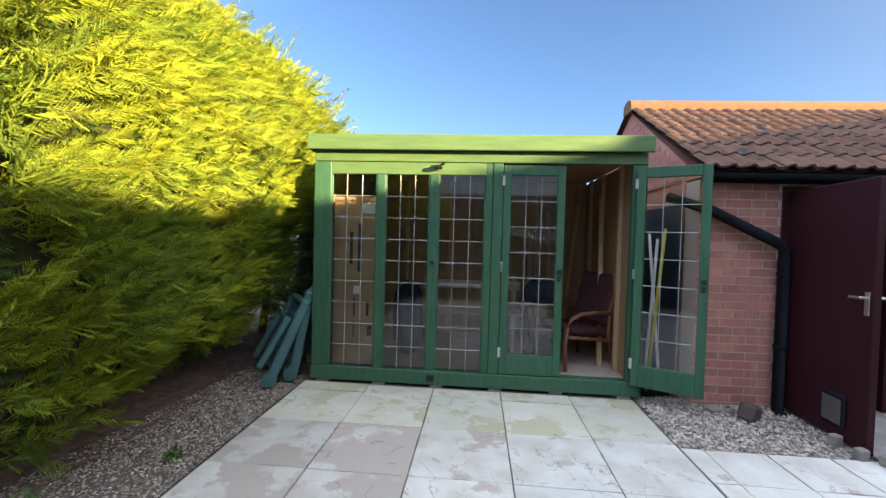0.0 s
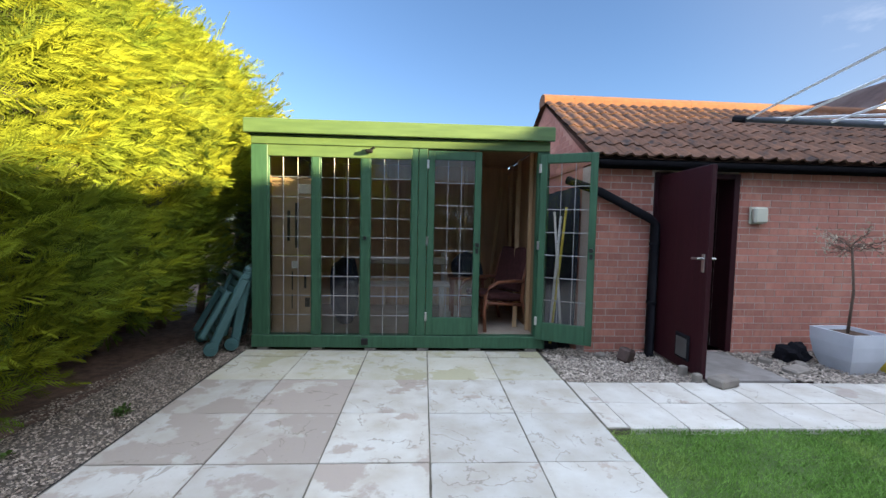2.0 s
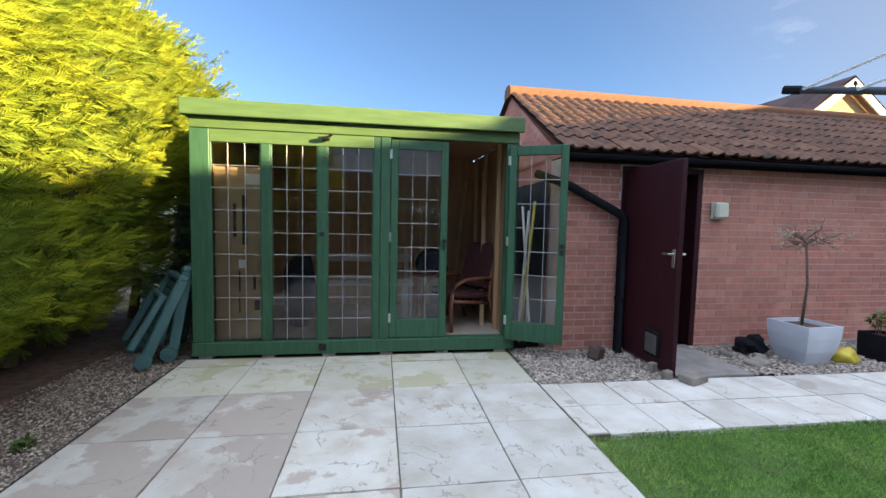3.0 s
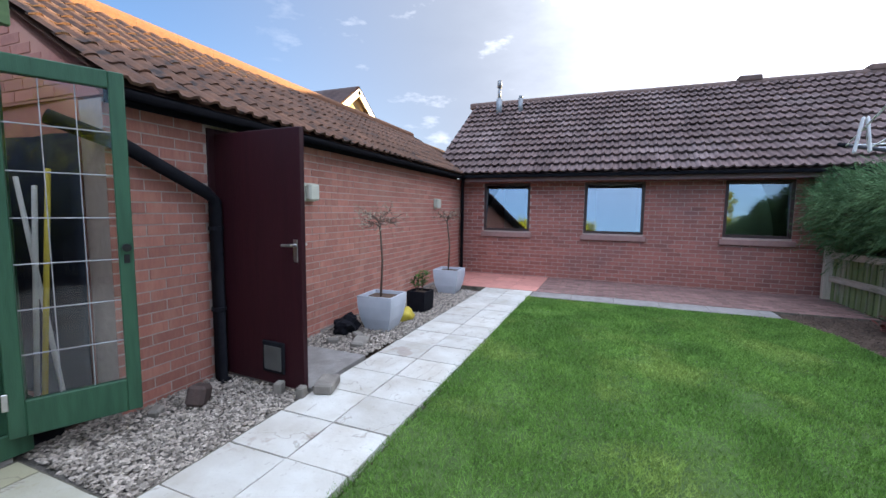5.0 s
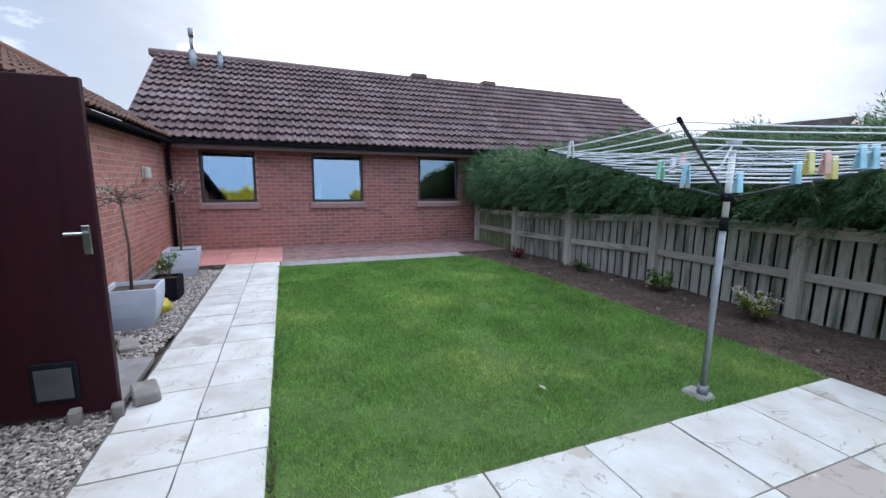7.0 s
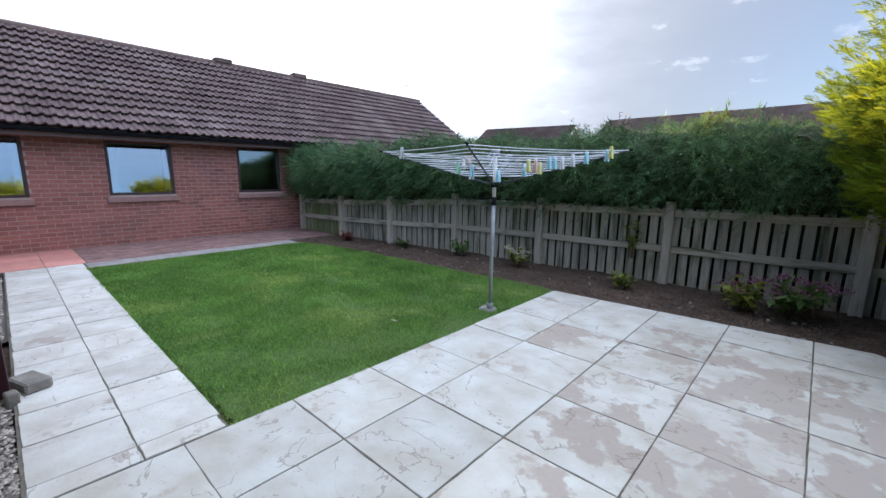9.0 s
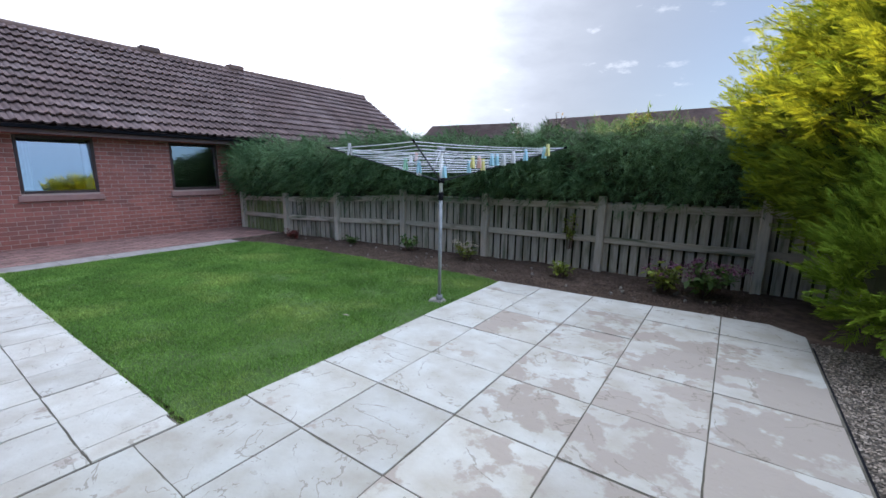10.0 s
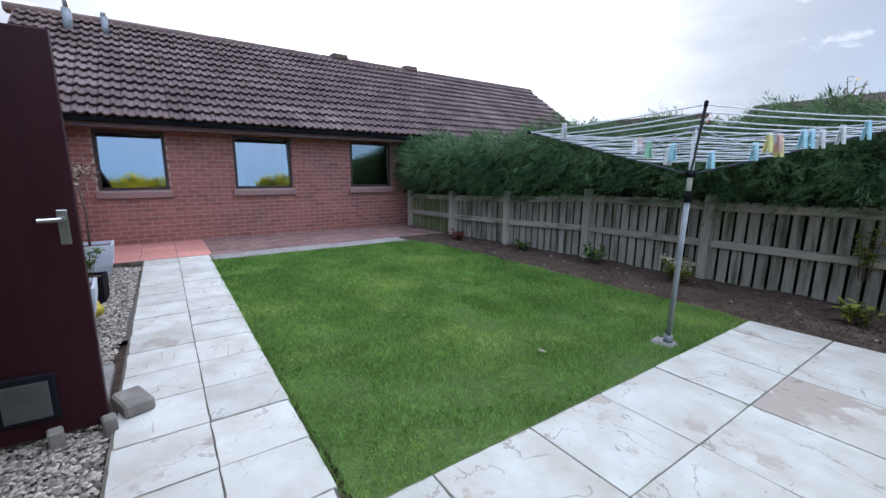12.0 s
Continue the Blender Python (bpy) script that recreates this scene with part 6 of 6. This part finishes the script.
# ---- houses beyond ----
def far_house(name, cx, cy, turn, width, depth, wall_h, rise, wall, label, chimney=False, board=None):
    """A neighbouring house: walls, roof slopes, gables with bargeboards; local x runs along the ridge."""
    t = thing(name, (cx, cy, 0.0), label, "house")
    m = pose(cx, cy, 0, 0, 0, turn)
    part("walls", box(-width / 2, -depth / 2, -0.1, width / 2, depth / 2, wall_h, 0.01, m), wall, t)
    for s in (-1, 1):
        g_ = prism([(-depth / 2, wall_h), (depth / 2, wall_h), (0, wall_h + rise)], 0, 0.2, m @ Matrix(((0, 0, 1, s * width / 2 - 0.1), (1, 0, 0, 0), (0, 1, 0, 0), (0, 0, 0, 1))))
        part("gable", g_, wall, t)
        bm = bmesh.new()
        o = depth / 2 + 0.25
        k = rise / (depth / 2)
        q = [m @ Vector(p) for p in ((-width / 2 - 0.25, s * o, wall_h - 0.25 * k + 0.1), (width / 2 + 0.25, s * o, wall_h - 0.25 * k + 0.1), (width / 2 + 0.25, 0, wall_h + rise + 0.1), (-width / 2 - 0.25, 0, wall_h + rise + 0.1))]
        bm.faces.new([bm.verts.new(p) for p in q])
        bmesh.ops.solidify(bm, geom=bm.faces[:], thickness=0.08 * s)
        part("roof_slope", bm, M_tile_h, t)
        if board:
            for e in (-1, 1):
                a, b = Vector((e * (width / 2 + 0.24), s * o, wall_h - 0.25 * k + 0.02)), Vector((e * (width / 2 + 0.24), 0, wall_h + rise + 0.02))
                d = b - a
                mm = m @ Matrix.Translation(a) @ d.to_track_quat("X", "Z").to_matrix().to_4x4()
                part("bargeboard", box(0, -0.02, -0.14, d.length, 0.02, 0.02, 0.004, mm), board, t, "white bargeboard")
    if chimney:
        part("chimney", box(width / 2 - 0.9, -0.3, wall_h + rise - 0.4, width / 2 - 0.3, 0.3, wall_h + rise + 0.7, 0.02, m), wall, t)
    return t


far_house("neighbour_house", 9.9, 8.95, 90, 3.3, 4.6, 2.7, 1.75, M_yellowbrick, "neighbouring house with a sunlit yellow brick gable", board=M_bargeboard)
far_house("neighbour_house", 13.5, -21.0, 8, 5.6, 6.5, 2.25, 2.0, M_brick_h, "far brick bungalow with a low tiled roof", board=M_bargeboard)
far_house("neighbour_house", 2.9, -22.5, -4, 12.0, 7.0, 2.35, 2.2, M_brick_h, "far brick bungalow with a long tiled roof")

# ---- paving ----
patio_base = structure("patio", prism([(-1.61, 3.66), (-1.61, -1.81), (-1.36, -2.025), (1.435, -1.84), (1.435, 3.66)], -0.06, -0.0045), M_joint, "paved patio of riven pale sandstone slabs", "patio")
SLABS = {}


def riven(w, d, seed):
    """A split stone slab: wavy chipped arrises round a level top."""
    bm = bmesh.new()
    n = 9
    line = []
    for (ax, ay), (bx, by) in (((-w, -d), (w, -d)), ((w, -d), (w, d)), ((w, d), (-w, d)), ((-w, d), (-w, -d))):
        line += [(ax + (bx - ax) * k / n, ay + (by - ay) * k / n) for k in range(n)]
    rings = []
    for level in range(3):
        ring = []
        for x, y in line:
            e = noise.noise((x * 9, y * 9, seed)) * 0.5 + noise.noise((x * 23, y * 23, seed + 4)) * 0.5
            cut = (0.0, 0.0006 + 0.008 * max(e, 0.0), 0.0012 + 0.011 * max(e, 0.0))[level]
            z = (-0.045, -0.006 - 0.003 * max(e, 0.0), 0.0)[level]
            ring.append(bm.verts.new((x * (1 - cut / w), y * (1 - cut / d), z)))
        rings.append(ring)
    m = len(line)
    for p, q in zip(rings, rings[1:]):
        for i in range(m):
            bm.faces.new((p[i], p[(i + 1) % m], q[(i + 1) % m], q[i]))
    bm.faces.new(rings[-1])
    return bm


def slab(parent, x0, y0, x1, y1, material, z=0.0):
    """A riven slab with slightly rounded, uneven edges; alike sizes share a mesh."""
    key = (round(x1 - x0, 2), round(y1 - y0, 2), material.name, int(rng.integers(3)))
    if key not in SLABS:
        SLABS[key] = finish(riven(key[0] / 2 - 0.0022, key[1] / 2 - 0.0022, key[3] * 7.3 + key[0]), "slab", material)
    tilt = rng.uniform(-0.12, 0.12, 2)
    return piece("slab", SLABS[key], parent, pose((x0 + x1) / 2, (y0 + y1) / 2, z + rng.uniform(-0.002, 0.003), tilt[0], tilt[1], rng.choice([0.0, 180.0]) + rng.uniform(-0.25, 0.25)))


for j, (yb, ya) in enumerate(zip(Y_LINES, Y_LINES[1:])):
    for xa, xb in zip(X_LINES, X_LINES[1:]):
        if j < len(Y_LINES) - 2:
            stone = M_slab_moss if yb > 3.3 or (ya > 2.7 and -1.0 < xa < 0.5) else M_slab_grey if xa < -0.9 and 1 < j < 8 else M_slab_stain if xa < -0.2 or (j, xa) in ((5, -0.358), (7, 0.257)) else M_slab
            slab(patio_base, xa, ya, xb, yb, stone)
        else:
            lo = lambda x: -1.84 - (1.43 - x) * 0.068
            out = [(xa + 0.006, lo(xa)), (xb - 0.006, lo(xb)), (xb - 0.006, yb - 0.006), (xa + 0.006, yb - 0.006)]
            if xa < -1.5:
                out = [(xa + 0.006, lo(xa) + 0.22), (xa + 0.25, lo(xa + 0.25)), *out[1:]]
            part("slab", prism(out, -0.045, rng.uniform(0, 0.003)), M_slab, patio_base)
path_base = structure("path", prism([(1.438, 2.765), (1.438, 1.95), (6.75, 1.91), (6.75, -1.35), (7.18, -1.35), (7.18, 2.72)], -0.06, -0.0045), M_joint, "straight garden path of pale sandstone slabs", "path")
slab(path_base, 1.44, 2.34, 1.59, 2.75, M_slab_path)
slab(path_base, 1.44, 1.96, 1.59, 2.34, M_slab_path)
for k in range(14):
    x = 1.59 + 0.402 * k
    for ya, yb in ((2.34, 2.75), (1.94, 2.34)):
        slab(path_base, x, ya - 0.008 * (x - 1.6), min(x + 0.402, 7.18), yb - 0.008 * (x - 1.6), M_slab_path)
y = 1.88
while y > -1.3:
    slab(path_base, 6.75, max(y - 0.61, -1.35), 7.16, y, M_concrete)
    y -= 0.61
red_base = structure("red_paving", prism([(7.18, 3.66), (7.18, 1.86), (8.75, 1.86), (8.75, 3.66)], -0.06, -0.0045), M_joint, "red concrete pavers in the corner by the walls", "paving")
for i in range(4):
    for j in range(4):
        slab(red_base, 7.19 + 0.39 * i, 1.852 + 0.4515 * j, 7.58 + 0.39 * i, 2.3035 + 0.4515 * j, M_redpave)
brown_base = structure("block_paving", prism([(7.18, 1.85), (7.18, -2.5), (8.75, -2.5), (8.75, 1.85)], -0.06, -0.0045), M_joint, "dull brown block paving along the bungalow", "paving")
vs, fs = [], []
q = np.array([(0, 1, 2, 3), (0, 4, 5, 1), (1, 5, 6, 2), (2, 6, 7, 3), (3, 7, 4, 0)])
for i in range(15):
    for j in range(21):
        x0, y0 = 7.19 + i * 0.104, -2.49 + j * 0.207 + (0.1 if i % 2 else 0)
        n, z = len(vs), rng.uniform(-0.003, 0.002)
        x1, y1 = min(x0 + 0.098, 8.745), min(y0 + 0.2, 1.845)
        vs += [(x0 + .004, y0 + .004, z), (x1 - .004, y0 + .004, z), (x1 - .004, y1 - .004, z), (x0 + .004, y1 - .004, z), (x0, y0, -0.02), (x1, y0, -0.02), (x1, y1, -0.02), (x0, y1, -0.02)]
        fs += (q + n).tolist()
attach(tagged(new("paving_blocks", soup("paving_blocks", vs, fs, M_brownpave)), "small brown paving blocks", kind="stuff"), brown_base)
part("edging", box(-1.625, -1.6, -0.06, -1.606, 3.6, -0.006, 0.003), M_black, patio_base, "dark edging strip")

# ---- bricks of the garage wall by the door ----
brick_mesh = finish(box(0, -0.0035, 0, 1, 0.0, 0.065, 0), "brick", M_brick)
for s, e, z in near:
    piece("brick", brick_mesh, garage_wall, TURN @ Matrix.Translation((s, GY + rng.uniform(-0.0015, 0.0015), z)) @ Matrix.Diagonal((e - s, 1, 1, 1)))

# ---- tiles of the garage roof ----
gv, gf = roof_tile_mesh(0.30, 0.35, 2, 0.014, 0.027, 0.016)
g_tile = soup("roof_tile", gv, gf, M_tile)
spots, step, width = roof_rows(G_W - 0.05, 9.85, 0.30, GE, GR, 0.305)
ga = math.degrees(math.atan2(GR[1] - GE[1], GR[0] - GE[0]))
for x, s in spots:
    y, z = GE[0] + (GR[0] - GE[0]) * s, GE[1] + (GR[1] - GE[1]) * s
    piece("roof_tile", g_tile, garage_roof, TURN @ pose(x, y - 0.02, z + 0.02 + rng.uniform(-0.002, 0.004), ga, 0, rng.uniform(-0.5, 0.5)))
